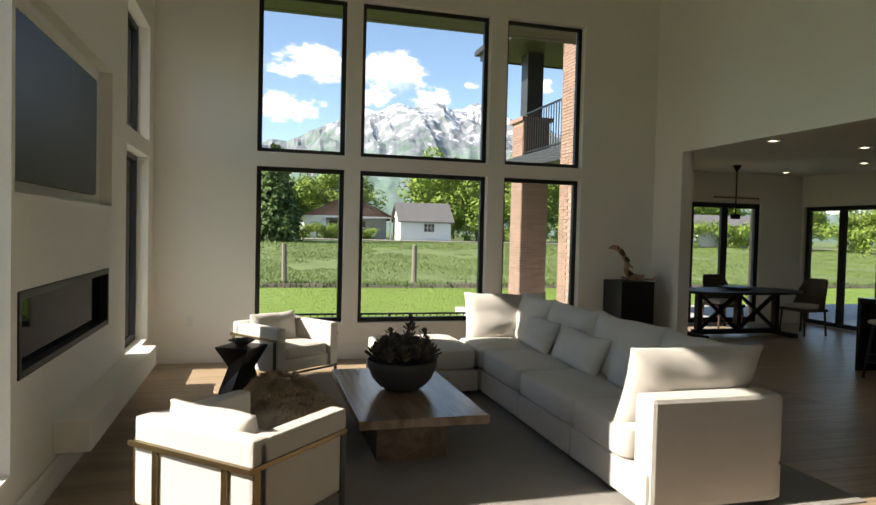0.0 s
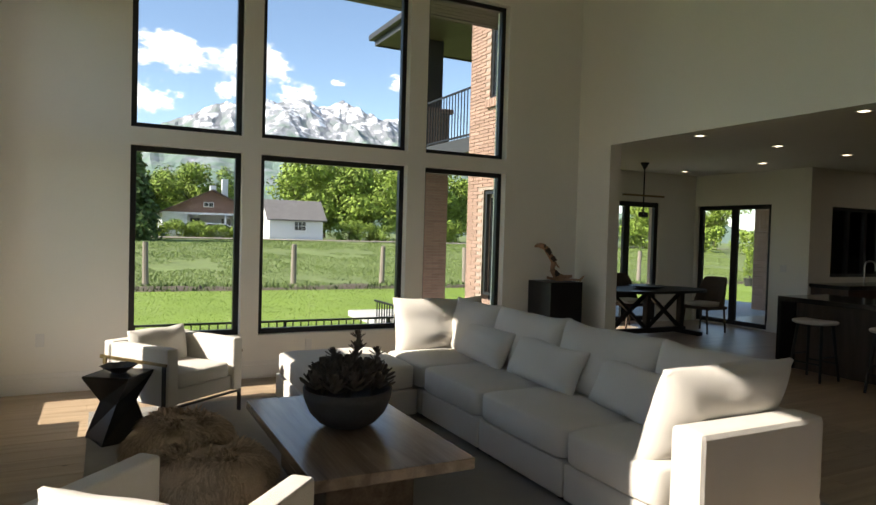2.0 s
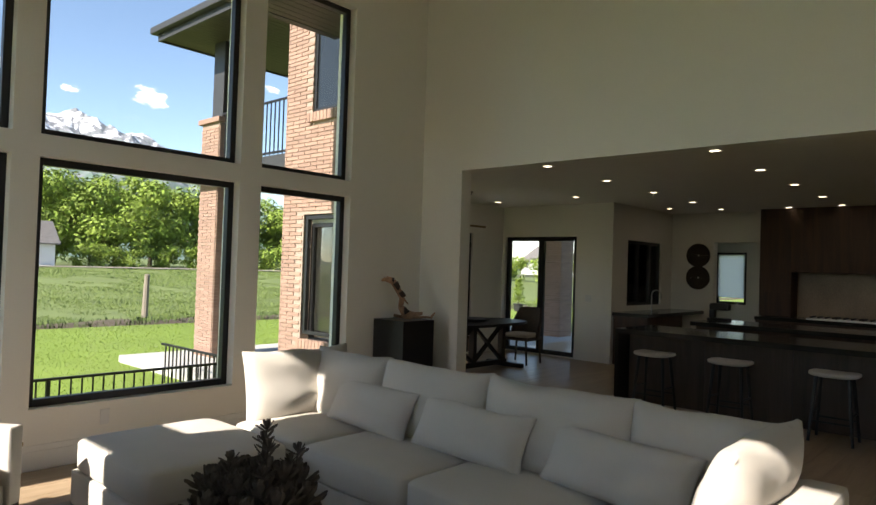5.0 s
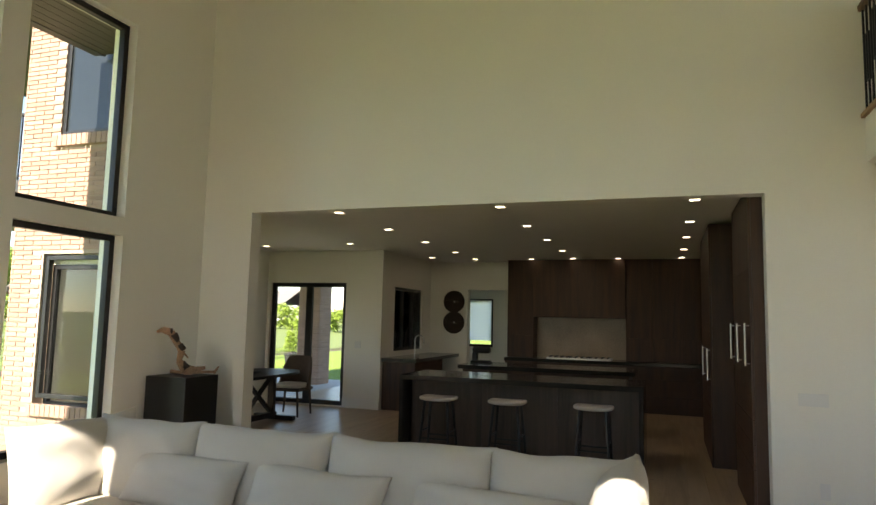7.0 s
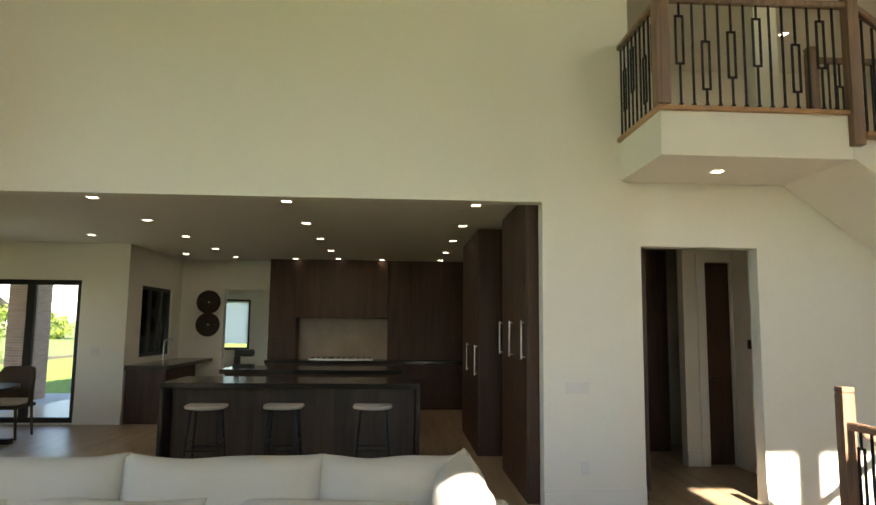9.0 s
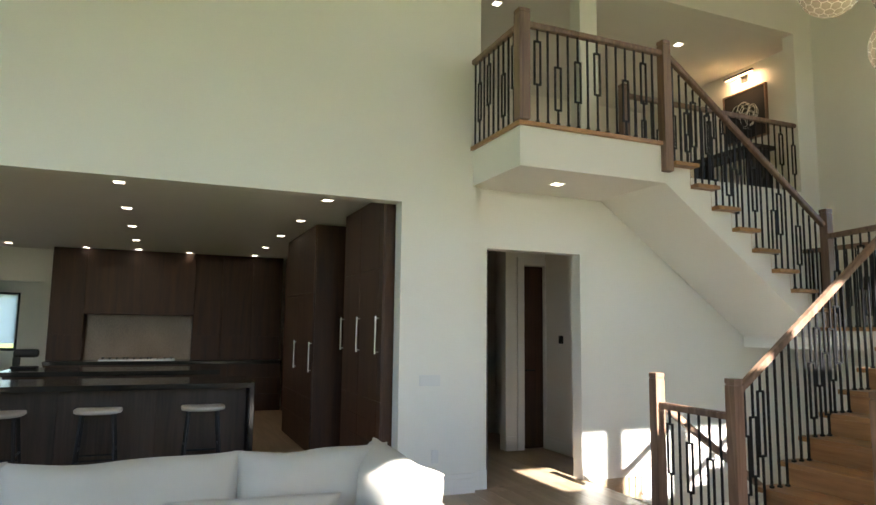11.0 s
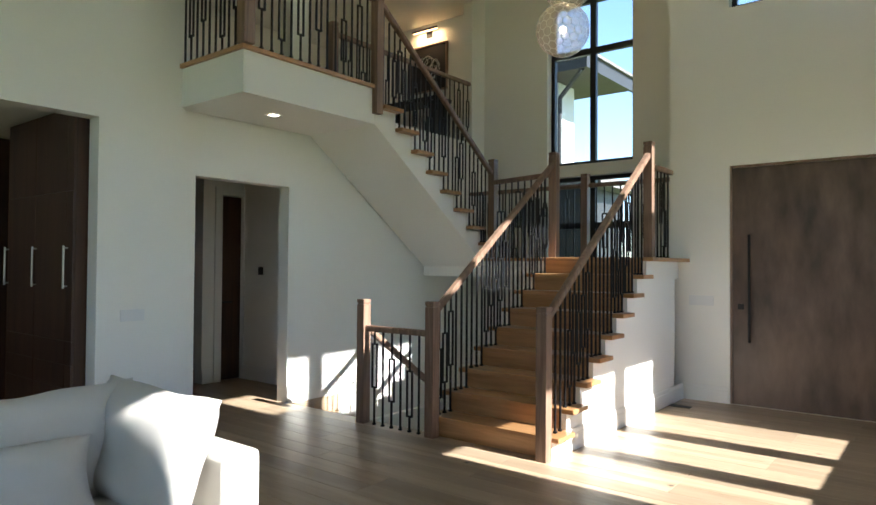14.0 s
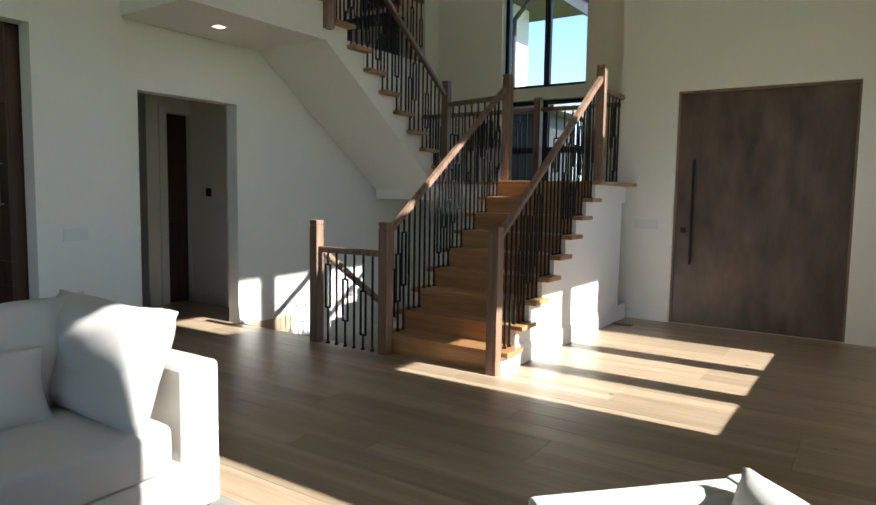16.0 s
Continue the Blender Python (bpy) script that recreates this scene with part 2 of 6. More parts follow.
def cloud_material():
    """Ragged, soft-edged glowing vapour on the far sky backdrop, painted brighter above than below."""
    m = bpy.data.materials.new("cloud_vapour")
    m.use_nodes = True
    n, l = m.node_tree.nodes, m.node_tree.links
    tc, info, off, big, fine, sep = (n.new("ShaderNodeTexCoord"), n.new("ShaderNodeObjectInfo"), n.new("ShaderNodeVectorMath"), n.new("ShaderNodeTexNoise"), n.new("ShaderNodeTexNoise"), n.new("ShaderNodeSeparateXYZ"))
    off.operation = "MULTIPLY_ADD"
    off.inputs[1].default_value = (17, 29, 43)
    l.new(info.outputs["Random"], off.inputs[0])
    l.new(tc.outputs["Object"], off.inputs[2])
    for t, sc in ((big, 1.6), (fine, 5.0)):
        t.inputs["Scale"].default_value, t.inputs["Detail"].default_value, t.inputs["Roughness"].default_value = sc, 8, 0.62
        l.new(off.outputs[0], t.inputs["Vector"])
    l.new(tc.outputs["Object"], sep.inputs[0])

    def op(kind, p, q, third=None):
        k = n.new("ShaderNodeMath")
        k.operation = kind
        for i, v in enumerate((p, q, third)):
            if v is None:
                continue
            if isinstance(v, (int, float)):
                k.inputs[i].default_value = v
            else:
                l.new(v, k.inputs[i])
        return k.outputs[0]
    xx = op("MULTIPLY", sep.outputs["X"], sep.outputs["X"])
    zz = op("MULTIPLY", sep.outputs["Z"], sep.outputs["Z"])
    body = op("SUBTRACT", 0.62, op("ADD", xx, zz))
    ragged = op("MULTIPLY_ADD", op("SUBTRACT", big.outputs["Fac"], 0.5), 2.6, op("MULTIPLY_ADD", op("SUBTRACT", fine.outputs["Fac"], 0.5), 0.7, body))
    mr = n.new("ShaderNodeMapRange")
    mr.interpolation_type = "SMOOTHSTEP"
    mr.inputs["From Min"].default_value, mr.inputs["From Max"].default_value = 0.02, 0.5
    l.new(ragged, mr.inputs["Value"])
    edge = op("MULTIPLY", mr.outputs[0], op("GREATER_THAN", op("SUBTRACT", 0.99, op("ADD", xx, zz)), 0.0))
    # White tops, grey-blue bases: sunlight and shade put into the emission colour.
    ramp = n.new("ShaderNodeValToRGB")
    e = ramp.color_ramp.elements
    e[0].position, e[0].color = 0.30, (0.60, 0.66, 0.76, 1)
    e[1].position, e[1].color = 0.62, (1.0, 1.0, 1.0, 1)
    l.new(op("MULTIPLY_ADD", sep.outputs["Z"], 0.28, fine.outputs["Fac"]), ramp.inputs[0])
    em, tr, mx = n.new("ShaderNodeEmission"), n.new("ShaderNodeBsdfTransparent"), n.new("ShaderNodeMixShader")
    em.inputs["Strength"].default_value = 0.86
    l.new(ramp.outputs[0], em.inputs["Color"])
    l.new(edge, mx.inputs[0])
    l.new(tr.outputs[0], mx.inputs[1])
    l.new(em.outputs[0], mx.inputs[2])
    l.new(mx.outputs[0], n["Material Output"].inputs["Surface"])
    return m


M_CLOUD = cloud_material()
M_LAMP = emitter("lamp_glow", (1.0, 0.86, 0.66), 2.2)
M_BULB = emitter("warm_bulb", (1.0, 0.72, 0.42), 10.0)
M_PICLIGHT = emitter("picture_light_glow", (1.0, 0.62, 0.28), 1.6)


def mountain_material():
    m = mat("snowy_mountain", (0.2, 0.2, 0.2), 0.95, bump=0)
    n, l = m.node_tree.nodes, m.node_tree.links
    tc, a, sep, mr, ad, ramp = (n.new("ShaderNodeTexCoord"), n.new("ShaderNodeTexNoise"), n.new("ShaderNodeSeparateXYZ"), n.new("ShaderNodeMapRange"), n.new("ShaderNodeMath"), n.new("ShaderNodeValToRGB"))
    mp = n.new("ShaderNodeMapping")
    mp.inputs["Scale"].default_value = (0.012, 0.012, 0.004)
    l.new(tc.outputs["Object"], mp.inputs["Vector"])
    l.new(mp.outputs[0], a.inputs["Vector"])
    a.inputs["Scale"].default_value, a.inputs["Detail"].default_value, a.inputs["Roughness"].default_value = 2.6, 9, 0.7
    l.new(tc.outputs["Object"], sep.inputs[0])
    mr.inputs["From Min"].default_value, mr.inputs["From Max"].default_value = 40, 595
    l.new(sep.outputs["Z"], mr.inputs["Value"])
    ad.operation = "MULTIPLY_ADD"
    ad.inputs[1].default_value = 1.7
    l.new(a.outputs["Fac"], ad.inputs[0])
    l.new(mr.outputs[0], ad.inputs[2])
    # Pale bluish rock tones carry the distance haze in their colour.
    e = ramp.color_ramp.elements
    e[0].position, e[0].color = 0.70, (0.13, 0.19, 0.15, 1)
    e[1].position, e[1].color = 0.90, (0.22, 0.23, 0.25, 1)
    for p, c in ((0.975, (0.27, 0.265, 0.285, 1)), (1.06, (0.72, 0.74, 0.78, 1)), (1.0, (0.7, 0.72, 0.76, 1))):
        q = e.new(min(p, 1.0) * 0.999)
        q.color = c
    sc = n.new("ShaderNodeMath")
    sc.operation = "MULTIPLY"
    sc.inputs[1].default_value = 0.735
    l.new(ad.outputs[0], sc.inputs[0])
    l.new(sc.outputs[0], ramp.inputs[0])
    l.new(ramp.outputs[0], n["Principled BSDF"].inputs["Base Color"])
    return m


M_MOUNTAIN = mountain_material()


# ---- mesh helpers ----
def box(bm, x0, x1, y0, y1, z0, z1):
    r = bmesh.ops.create_cube(bm, size=1, matrix=Matrix.Translation(((x0 + x1) / 2, (y0 + y1) / 2, (z0 + z1) / 2)) @ Matrix.Diagonal((x1 - x0, y1 - y0, z1 - z0, 1)))
    return r["verts"]


def rbox(bm, x0, x1, y0, y1, z0, z1, r=0.01, seg=2, m=None):
    v = box(bm, x0, x1, y0, y1, z0, z1)
    e = list({e for q in v for e in q.link_edges})
    out = bmesh.ops.bevel(bm, geom=e, offset=r, segments=seg, affect="EDGES", profile=0.6)
    if m is not None:
        bmesh.ops.transform(bm, matrix=m, verts=list({q for f in out["faces"] for q in f.verts} | {q for q in v if q.is_valid}))


def cyl(bm, p, q, r, r2=None, seg=14):
    p, q = Vector(p), Vector(q)
    d = q - p
    m = Matrix.Translation((p + q) / 2) @ d.to_track_quat("Z", "Y").to_matrix().to_4x4()
    bmesh.ops.create_cone(bm, cap_ends=True, segments=seg, radius1=r, radius2=r if r2 is None else r2, depth=d.length, matrix=m)


def bar(bm, p, q, w, h):
    """A square bar from p to q, w wide and h high across its length."""
    p, q = Vector(p), Vector(q)
    d = q - p
    m = Matrix.Translation((p + q) / 2) @ d.to_track_quat("Y", "Z").to_matrix().to_4x4() @ Matrix.Diagonal((w, d.length, h, 1))
    bmesh.ops.create_cube(bm, size=1, matrix=m)


def soft_block(bm, sx, sy, sz, m, power=0.28, crown=0.0, nu=28, nv=14):
    """A stuffed block: a rounded box of full size sx, sy, sz whose top swells by crown."""
    def sp(v, e):
        return math.copysign(abs(v) ** e, v)
    rows = []
    for j in range(nv + 1):
        a = -math.pi / 2 + math.pi * j / nv
        row = []
        for i in range(nu):
            b = 2 * math.pi * i / nu + math.pi / nu
            x, y, z = sp(math.cos(a), power) * sp(math.cos(b), power), sp(math.cos(a), power) * sp(math.sin(b), power), sp(math.sin(a), power)
            zz = z * sz / 2 + (crown * (1 - x * x) * (1 - y * y) if z > 0.3 else 0)
            row.append((x * sx / 2, y * sy / 2, zz))
        rows.append(row)
    vs = [[bm.verts.new(m @ Vector(p)) for p in row] for row in rows[1:-1]]
    bot, top = bm.verts.new(m @ Vector(rows[0][0])), bm.verts.new(m @ Vector((0, 0, sz / 2 + crown)))
    for j in range(len(vs) - 1):
        for i in range(nu):
            k = (i + 1) % nu
            bm.faces.new((vs[j][i], vs[j][k], vs[j + 1][k], vs[j + 1][i]))
    for i in range(nu):
        k = (i + 1) % nu
        bm.faces.new((bot, vs[0][k], vs[0][i]))
        bm.faces.new((vs[-1][i], vs[-1][k], top))


def pillow(bm, w, h, t, m, seed=0, n=20, pinch=0.06, rim=0.012):
    """A stuffed pillow with pointed corners and a sewn edge, w wide, h high, t thick, standing in its own x and z."""
    grid = {}
    for side in (1, -1):
        for i in range(n + 1):
            for j in range(n + 1):
                u, v = 2 * i / n - 1, 2 * j / n - 1
                x = u * w / 2 * (1 - pinch * (1 - v * v))
                z = v * h / 2 * (1 - pinch * (1 - u * u))
                full = (1 - u ** 4) * (1 - v ** 4)
                th = rim + full ** 0.62 * (t / 2 - rim)
                wr = noise.noise(Vector((u * 1.6 + seed, v * 1.6, side * 3))) * 0.10 * t * full
                wr += noise.noise(Vector((u * 6 + seed, v * 3.5, side * 5))) * 0.02 * t * full
                sag = noise.noise(Vector((u * 1.3 + seed, 4.0, 0))) * 0.05 * h * max(0, v)
                grid[side, i, j] = bm.verts.new(m @ Vector((x, side * (th + wr), z + h / 2 + sag)))
    for side in (1, -1):
        for i in range(n):
            for j in range(n):
                q = [grid[side, i, j], grid[side, i + 1, j], grid[side, i + 1, j + 1], grid[side, i, j + 1]]
                bm.faces.new(q[::-1] if side == 1 else q)
    ring = [(i, 0) for i in range(n)] + [(n, j) for j in range(n)] + [(n - i, n) for i in range(n)] + [(0, n - j) for j in range(n)]
    for (a, b), (c, d) in zip(ring, ring[1:] + ring[:1]):
        bm.faces.new((grid[1, a, b], grid[1, c, d], grid[-1, c, d], grid[-1, a, b]))


def finish(bm, smooth=False):
    bmesh.ops.recalc_face_normals(bm, faces=bm.faces)
    if smooth:
        for f in bm.faces:
            f.smooth = True


def part(name, bm, material, parent=None, label="", smooth=False):
    finish(bm, smooth)
    me = bpy.data.meshes.new(name)
    bm.to_mesh(me)
    bm.free()
    me.materials.append(material)
    ob = new(name, me)
    if parent is not None:
        ob.parent = parent
    if label:
        ob["label"] = label
    return ob


def thing(name, label, category, x=0.0, y=0.0, z=0.0, rz=0.0, group="", kind=""):
    ob = new(name)
    ob.empty_display_size = 0.1
    ob.matrix_basis = pose(x, y, z, 0, 0, rz)
    return tagged(ob, label, category, group, kind)


def B(*boxes):
    bm = bmesh.new()
    for b in boxes:
        box(bm, *b)
    return bm


def RB(r, *boxes):
    bm = bmesh.new()
    for b in boxes:
        rbox(bm, *b, r=r)
    return bm


def settle(before, sx, tx, sy, ty, sz, turn=0.0):
    """Bring all that was built since the snapshot to its true size and place in the plan."""
    m = pose(0, 0, 0, 0, 0, turn) @ Matrix.Translation((tx, ty, 0)) @ Matrix.Diagonal((sx, sy, sz, 1))
    for ob in list(scene.objects):
        if ob.parent is None and ob.name not in before:
            ob.matrix_basis = m @ ob.matrix_basis


def names():
    return {ob.name for ob in scene.objects}


def wall(name, axis, c0, c1, a0, a1, z0, z1, holes, material, label, category="wall"):
    """A wall from c0 to c1 across, along the other axis from a0 to a1, with holes (a, b, low, high) through it."""
    bm = bmesh.new()
    aa = sorted({a0, a1, *(v for h in holes for v in h[:2] if a0 < v < a1)})
    zz = sorted({z0, z1, *(v for h in holes for v in h[2:] if z0 < v < z1)})

    def solid(i, k):
        if not (0 <= i < len(aa) - 1 and 0 <= k < len(zz) - 1):
            return False
        a, z = (aa[i] + aa[i + 1]) / 2, (zz[k] + zz[k + 1]) / 2
        return not any(h[0] < a < h[1] and h[2] < z < h[3] for h in holes)

    def quad(*pts):
        bm.faces.new([bm.verts.new((c, a, z) if axis == "x" else (a, c, z)) for c, a, z in pts])
    for i in range(len(aa) - 1):
        for k in range(len(zz) - 1):
            if not solid(i, k):
                continue
            a, b, lo, hi = aa[i], aa[i + 1], zz[k], zz[k + 1]
            for c in (c0, c1):
                quad((c, a, lo), (c, b, lo), (c, b, hi), (c, a, hi))
            if not solid(i - 1, k):
                quad((c0, a, lo), (c1, a, lo), (c1, a, hi), (c0, a, hi))
            if not solid(i + 1, k):
                quad((c0, b, lo), (c1, b, lo), (c1, b, hi), (c0, b, hi))
            if not solid(i, k - 1):
                quad((c0, a, lo), (c1, a, lo), (c1, b, lo), (c0, b, lo))
            if not solid(i, k + 1):
                quad((c0, a, hi), (c1, a, hi), (c1, b, hi), (c0, b, hi))
    bmesh.ops.remove_doubles(bm, verts=bm.verts, dist=0.0005)
    return tagged(part(name, bm, material), label, category, kind="structure")


def window(name, axis, c, a0, a1, z0, z1, label, w=0.055, mull=(), trans=(), depth=0.07):
    """A black-framed window whose inner face is at c and which goes outwards by depth (its sign gives the way)."""
    def bx(a, b, lo, hi, d0, d1):
        p, q = sorted((c + d0, c + d1))
        return (p, q, a, b, lo, hi) if axis == "x" else (a, b, p, q, lo, hi)
    t = thing(name, label, "window", kind="structure")
    part("window_frame", RB(0.004, bx(a0, a0 + w, z0, z1, 0, depth), bx(a1 - w, a1, z0, z1, 0, depth), bx(a0 + w, a1 - w, z0, z0 + w, 0, depth), bx(a0 + w, a1 - w, z1 - w, z1, 0, depth)), M_FRAME, t)
    for m in mull:
        part("mullion", RB(0.004, bx(m - w * 0.75, m + w * 0.75, z0 + w, z1 - w, 0, depth)), M_FRAME, t)
    for m in trans:
        part("transom", RB(0.004, bx(a0 + w, a1 - w, m - w * 0.75, m + w * 0.75, 0.002, depth - 0.002 if depth > 0 else depth + 0.002)), M_FRAME, t)
    cols = [a0 + w, *mull, a1 - w]
    rows = [z0 + w, *trans, z1 - w]
    for i in range(len(cols) - 1):
        for k in range(len(rows) - 1):
            g = part("pane", B(bx(cols[i], cols[i + 1], rows[k], rows[k + 1], depth * 0.45, depth * 0.55)), M_GLASS, t)
            g.visible_shadow = False
    return t


# ---- the great room: shell ----
NW, EW, SW, WW = 11.17, 6.55, 0.495, 0.10
TOP = 6.3
LO, HI = (0.44, 2.32), (2.485, 4.37)
COLS = ((1.225, 2.262), (2.447, 4.099), (4.325, 5.43))
wall("wall_north", "y", NW, NW + 0.28, WW - 0.28, EW, -0.3, TOP, [(a, b, *r) for a, b in COLS for r in (LO, HI)], M_WALL, "warm white plaster wall around six tall windows")
k = 0
for a, b in COLS:
    for r in (LO, HI):
        k += 1
        window("window_%d" % k, "y", NW + 0.10, a, b, *r, "fixed window in a slim black frame")
WEST = [(9.60, 10.86), (5.90, 6.75)]
FOYER = [(1.39, 2.21), (2.34, 3.09), (3.22, 4.05)]
holes = [(*WEST[0], 0.34, 2.32), (*WEST[0], 2.485, 3.70), (*WEST[1], 0.34, 3.71)] + [(a, b, 1.16, 3.10) for a, b in FOYER] + [(a, b, 4.42, 5.30) for a, b in FOYER]
niche, fire = (6.80, 9.0, 1.73, 2.80), (6.84, 8.89, 0.78, 1.235)
wall("wall_west", "x", WW - 0.28, WW, SW, NW, -0.3, TOP, holes + [niche, fire], M_WALL, "warm white plaster wall with a television niche and a long fireplace")
for h in holes:
    k += 1
    window("window_%d" % k, "x", WW - 0.12, *h, "black-framed window in the side wall", depth=-0.07)
tagged(part("niche_back", B((WW - 0.26, WW - 0.09, *niche[:2], *niche[2:]), (WW - 0.26, WW - 0.16, *fire[:2], *fire[2:])), M_WALL), "shallow plastered recesses of the chimney wall", "wall", kind="structure")
wall("wall_south", "y", SW - 0.28, SW, WW - 0.28, 3.59, -0.3, TOP, [(1.213, 2.937, 0, 2.60), (1.3, 2.94, 4.345, 5.45)], M_WALL, "warm white plaster wall around the front door")
window("window_%d" % (k + 1), "y", SW - 0.12, 1.3, 2.94, 4.345, 5.45, "black-framed window high above the front door", depth=-0.07)
wall("wall_east", "x", EW, EW + 0.17, 4.83, NW, -0.3, TOP, [(5.599, 10.557, -0.3, 2.70)], M_WALL, "warm white plaster wall over the wide kitchen opening")
wall("wall_hall", "x", 6.636, 6.80, -0.16, 4.83, -3.0, TOP, [(3.557, 4.662, -0.02, 2.321), (0.165, 4.74, 3.31, 5.43)], M_WALL, "white plaster wall with a cased doorway, open to the upper hall above")
SWIN = (4.29, 5.55)
wall("wall_stairwell", "y", -0.44, -0.16, 3.31, 10.2, -3.0, TOP, [(*SWIN, 2.89, 5.20), (*SWIN, 0.3, 2.73)], M_WALL, "white plaster wall with the tall stair window")
wall("wall_stair_return", "x", 3.31, 3.59, -0.16, SW - 0.28, -0.3, TOP, [], M_WALL, "short return wall beside the stair window")
window("window_%d" % (k + 2), "y", -0.28, *SWIN, 2.89, 5.20, "tall stair window with black mullions", mull=(4.91,), trans=(4.47,), depth=-0.07)
window("window_%d" % (k + 3), "y", -0.28, *SWIN, 0.3, 2.73, "tall stair window with black mullions", mull=(4.91,), trans=(2.05, 1.3), depth=-0.07)
tagged(part("ceiling", B((WW - 0.28, 6.8, -0.44, NW + 0.28, TOP, TOP + 0.2)), M_CEIL), "flat off-white ceiling of the tall room", "ceiling", kind="structure")

# ---- kitchen and dining: shell ----
KC = 2.826
wall("wall_dining_north", "y", 13.55, 13.69, EW, 11.6, -0.3, KC, [(8.92, 10.45, 0.02, 2.26)], M_WALL, "cream wall behind the dining table")
window("window_40", "y", 13.59, 8.92, 10.45, 0.02, 2.26, "black-framed glazed patio doors", mull=(9.68,), w=0.09)
wall("wall_dining_west", "x", EW, EW + 0.17, NW, 13.55, -0.3, KC, [(12.25, 13.28, 0.5, 2.15)], M_WALL, "cream wall with a side window")
window("window_41", "x", EW + 0.02, 12.25, 13.28, 0.5, 2.15, "black-framed side window", depth=-0.06)
wall("wall_dining_east", "x", 11.40, 11.6, 11.17, 13.55, -0.3, KC, [(11.89, 13.48, 0.02, 2.235)], M_WALL, "cream wall around a sliding glass door")
window("door_1", "x", 11.45, 11.89, 13.48, 0.02, 2.235, "black-framed sliding glass door", mull=(12.68,), w=0.08)
wall("wall_sink", "y", 11.17, 11.4, 11.6, 13.95, -0.3, KC, [(11.98, 13.45, 1.0, 2.2)], M_WALL, "kitchen wall with a dark window over the sink")
window("window_42", "y", 11.21, 11.98, 13.45, 1.0, 2.2, "black-framed kitchen window over the sink", mull=(12.5, 13.0))
wall("wall_kitchen_east", "x", 13.95, 14.15, 4.86, 11.4, -0.3, KC, [(9.53, 10.34, -0.02, 2.25)], M_WALL, "cream kitchen wall with an open passage")
wall("wall_kitchen_south", "y", 4.86, 5.0, 6.72, 14.15, -0.3, KC, [], M_WALL, "wall behind the tall cabinets")
tagged(part("ceiling_kitchen", B((6.72, 14.15, 4.86, 13.55, KC, KC + 0.3)), M_CEIL), "flat kitchen ceiling with recessed lights", "ceiling", kind="structure")
wall("wall_pantry", "x", 15.0, 15.2, 8.5, 12.5, -0.3, KC, [(10.05, 10.66, 1.02, 2.09)], M_WALL, "back wall of the pantry passage")
window("window_43", "x", 15.04, 10.05, 10.66, 1.02, 2.09, "small bright window at the end of the passage")
tagged(part("roller_blind", B((15.026, 15.030, 10.09, 10.62, 1.16, 2.06)), M_BLIND), "white translucent roller blind drawn over a window", "blind")
wall("wall_pantry_north", "y", 11.0, 11.15, 14.15, 15.0, -0.3, KC, [], M_WALL, "side wall of the pantry passage")
wall("wall_pantry_south", "y", 9.2, 9.35, 14.15, 15.0, -0.3, KC, [], M_WALL, "side wall of the pantry passage")
tagged(part("ceiling_pantry", B((14.15, 15.2, 8.5, 12.5, KC, KC + 0.2)), M_CEIL), "ceiling of the pantry passage", "ceiling", kind="structure")

# ---- back hall and upper hall: shell ----
wall("wall_backhall_south", "y", 2.80, 2.95, 6.80, 9.9, -0.3, 2.75, [], M_WALL, "cream back hall wall")
wall("wall_backhall_door", "x", 8.3, 8.45, 2.95, 3.54, -0.3, 2.75, [(2.96, 3.28, 0, 2.36)], M_WALL, "cream back hall wall with a dark door")
wall("wall_backhall_east", "x", 9.7, 9.9, 2.8, 4.86, -0.3, 2.75, [], M_WALL, "end wall of the back hall")
tagged(part("ceiling_backhall", B((6.80, 9.9, 2.8, 4.86, 2.72, 2.8)), M_CEIL), "ceiling of the back hall", "ceiling", kind="structure")
tagged(part("floor_upper_hall", B((6.80, 10.2, -0.16, 8.0, 3.0, 3.31)), M_WALL), "upper hall floor slab", "floor", kind="structure")
tagged(part("ceiling_upper_hall", B((6.80, 10.2, -0.16, 8.0, 5.43, 5.56)), M_CEIL), "upper hall ceiling", "ceiling", kind="structure")
wall("wall_upper_east", "x", 10.0, 10.2, -0.16, 8.0, 3.31, 5.43, [], M_WALL, "cream wall of the upper hall")
wall("wall_upper_north", "y", 7.8, 8.0, 6.72, 10.2, 3.31, 5.43, [], M_WALL, "cream end wall of the upper hall")
tagged(part("column", RB(0.006, (6.86, 7.06, 3.12, 3.36, 3.31, 5.43)), M_TRIM), "square cream post in the upper hall", "column", kind="structure")
tagged(part("floor_slab", B((WW - 0.28, 4.6, SW - 0.28, NW + 0.28, -0.3, -0.012), (4.6, 6.636, 3.578, NW + 0.28, -0.3, -0.012), (6.72, 15.2, 4.86, 13.69, -0.3, -0.012), (6.636, 9.9, 2.8, 4.86, -0.3, -0.012), (3.59, 4.6, -0.16, SW - 0.28, -0.3, -0.012)), M_OAK), "dark gaps under the floorboards", "floor", kind="structure")


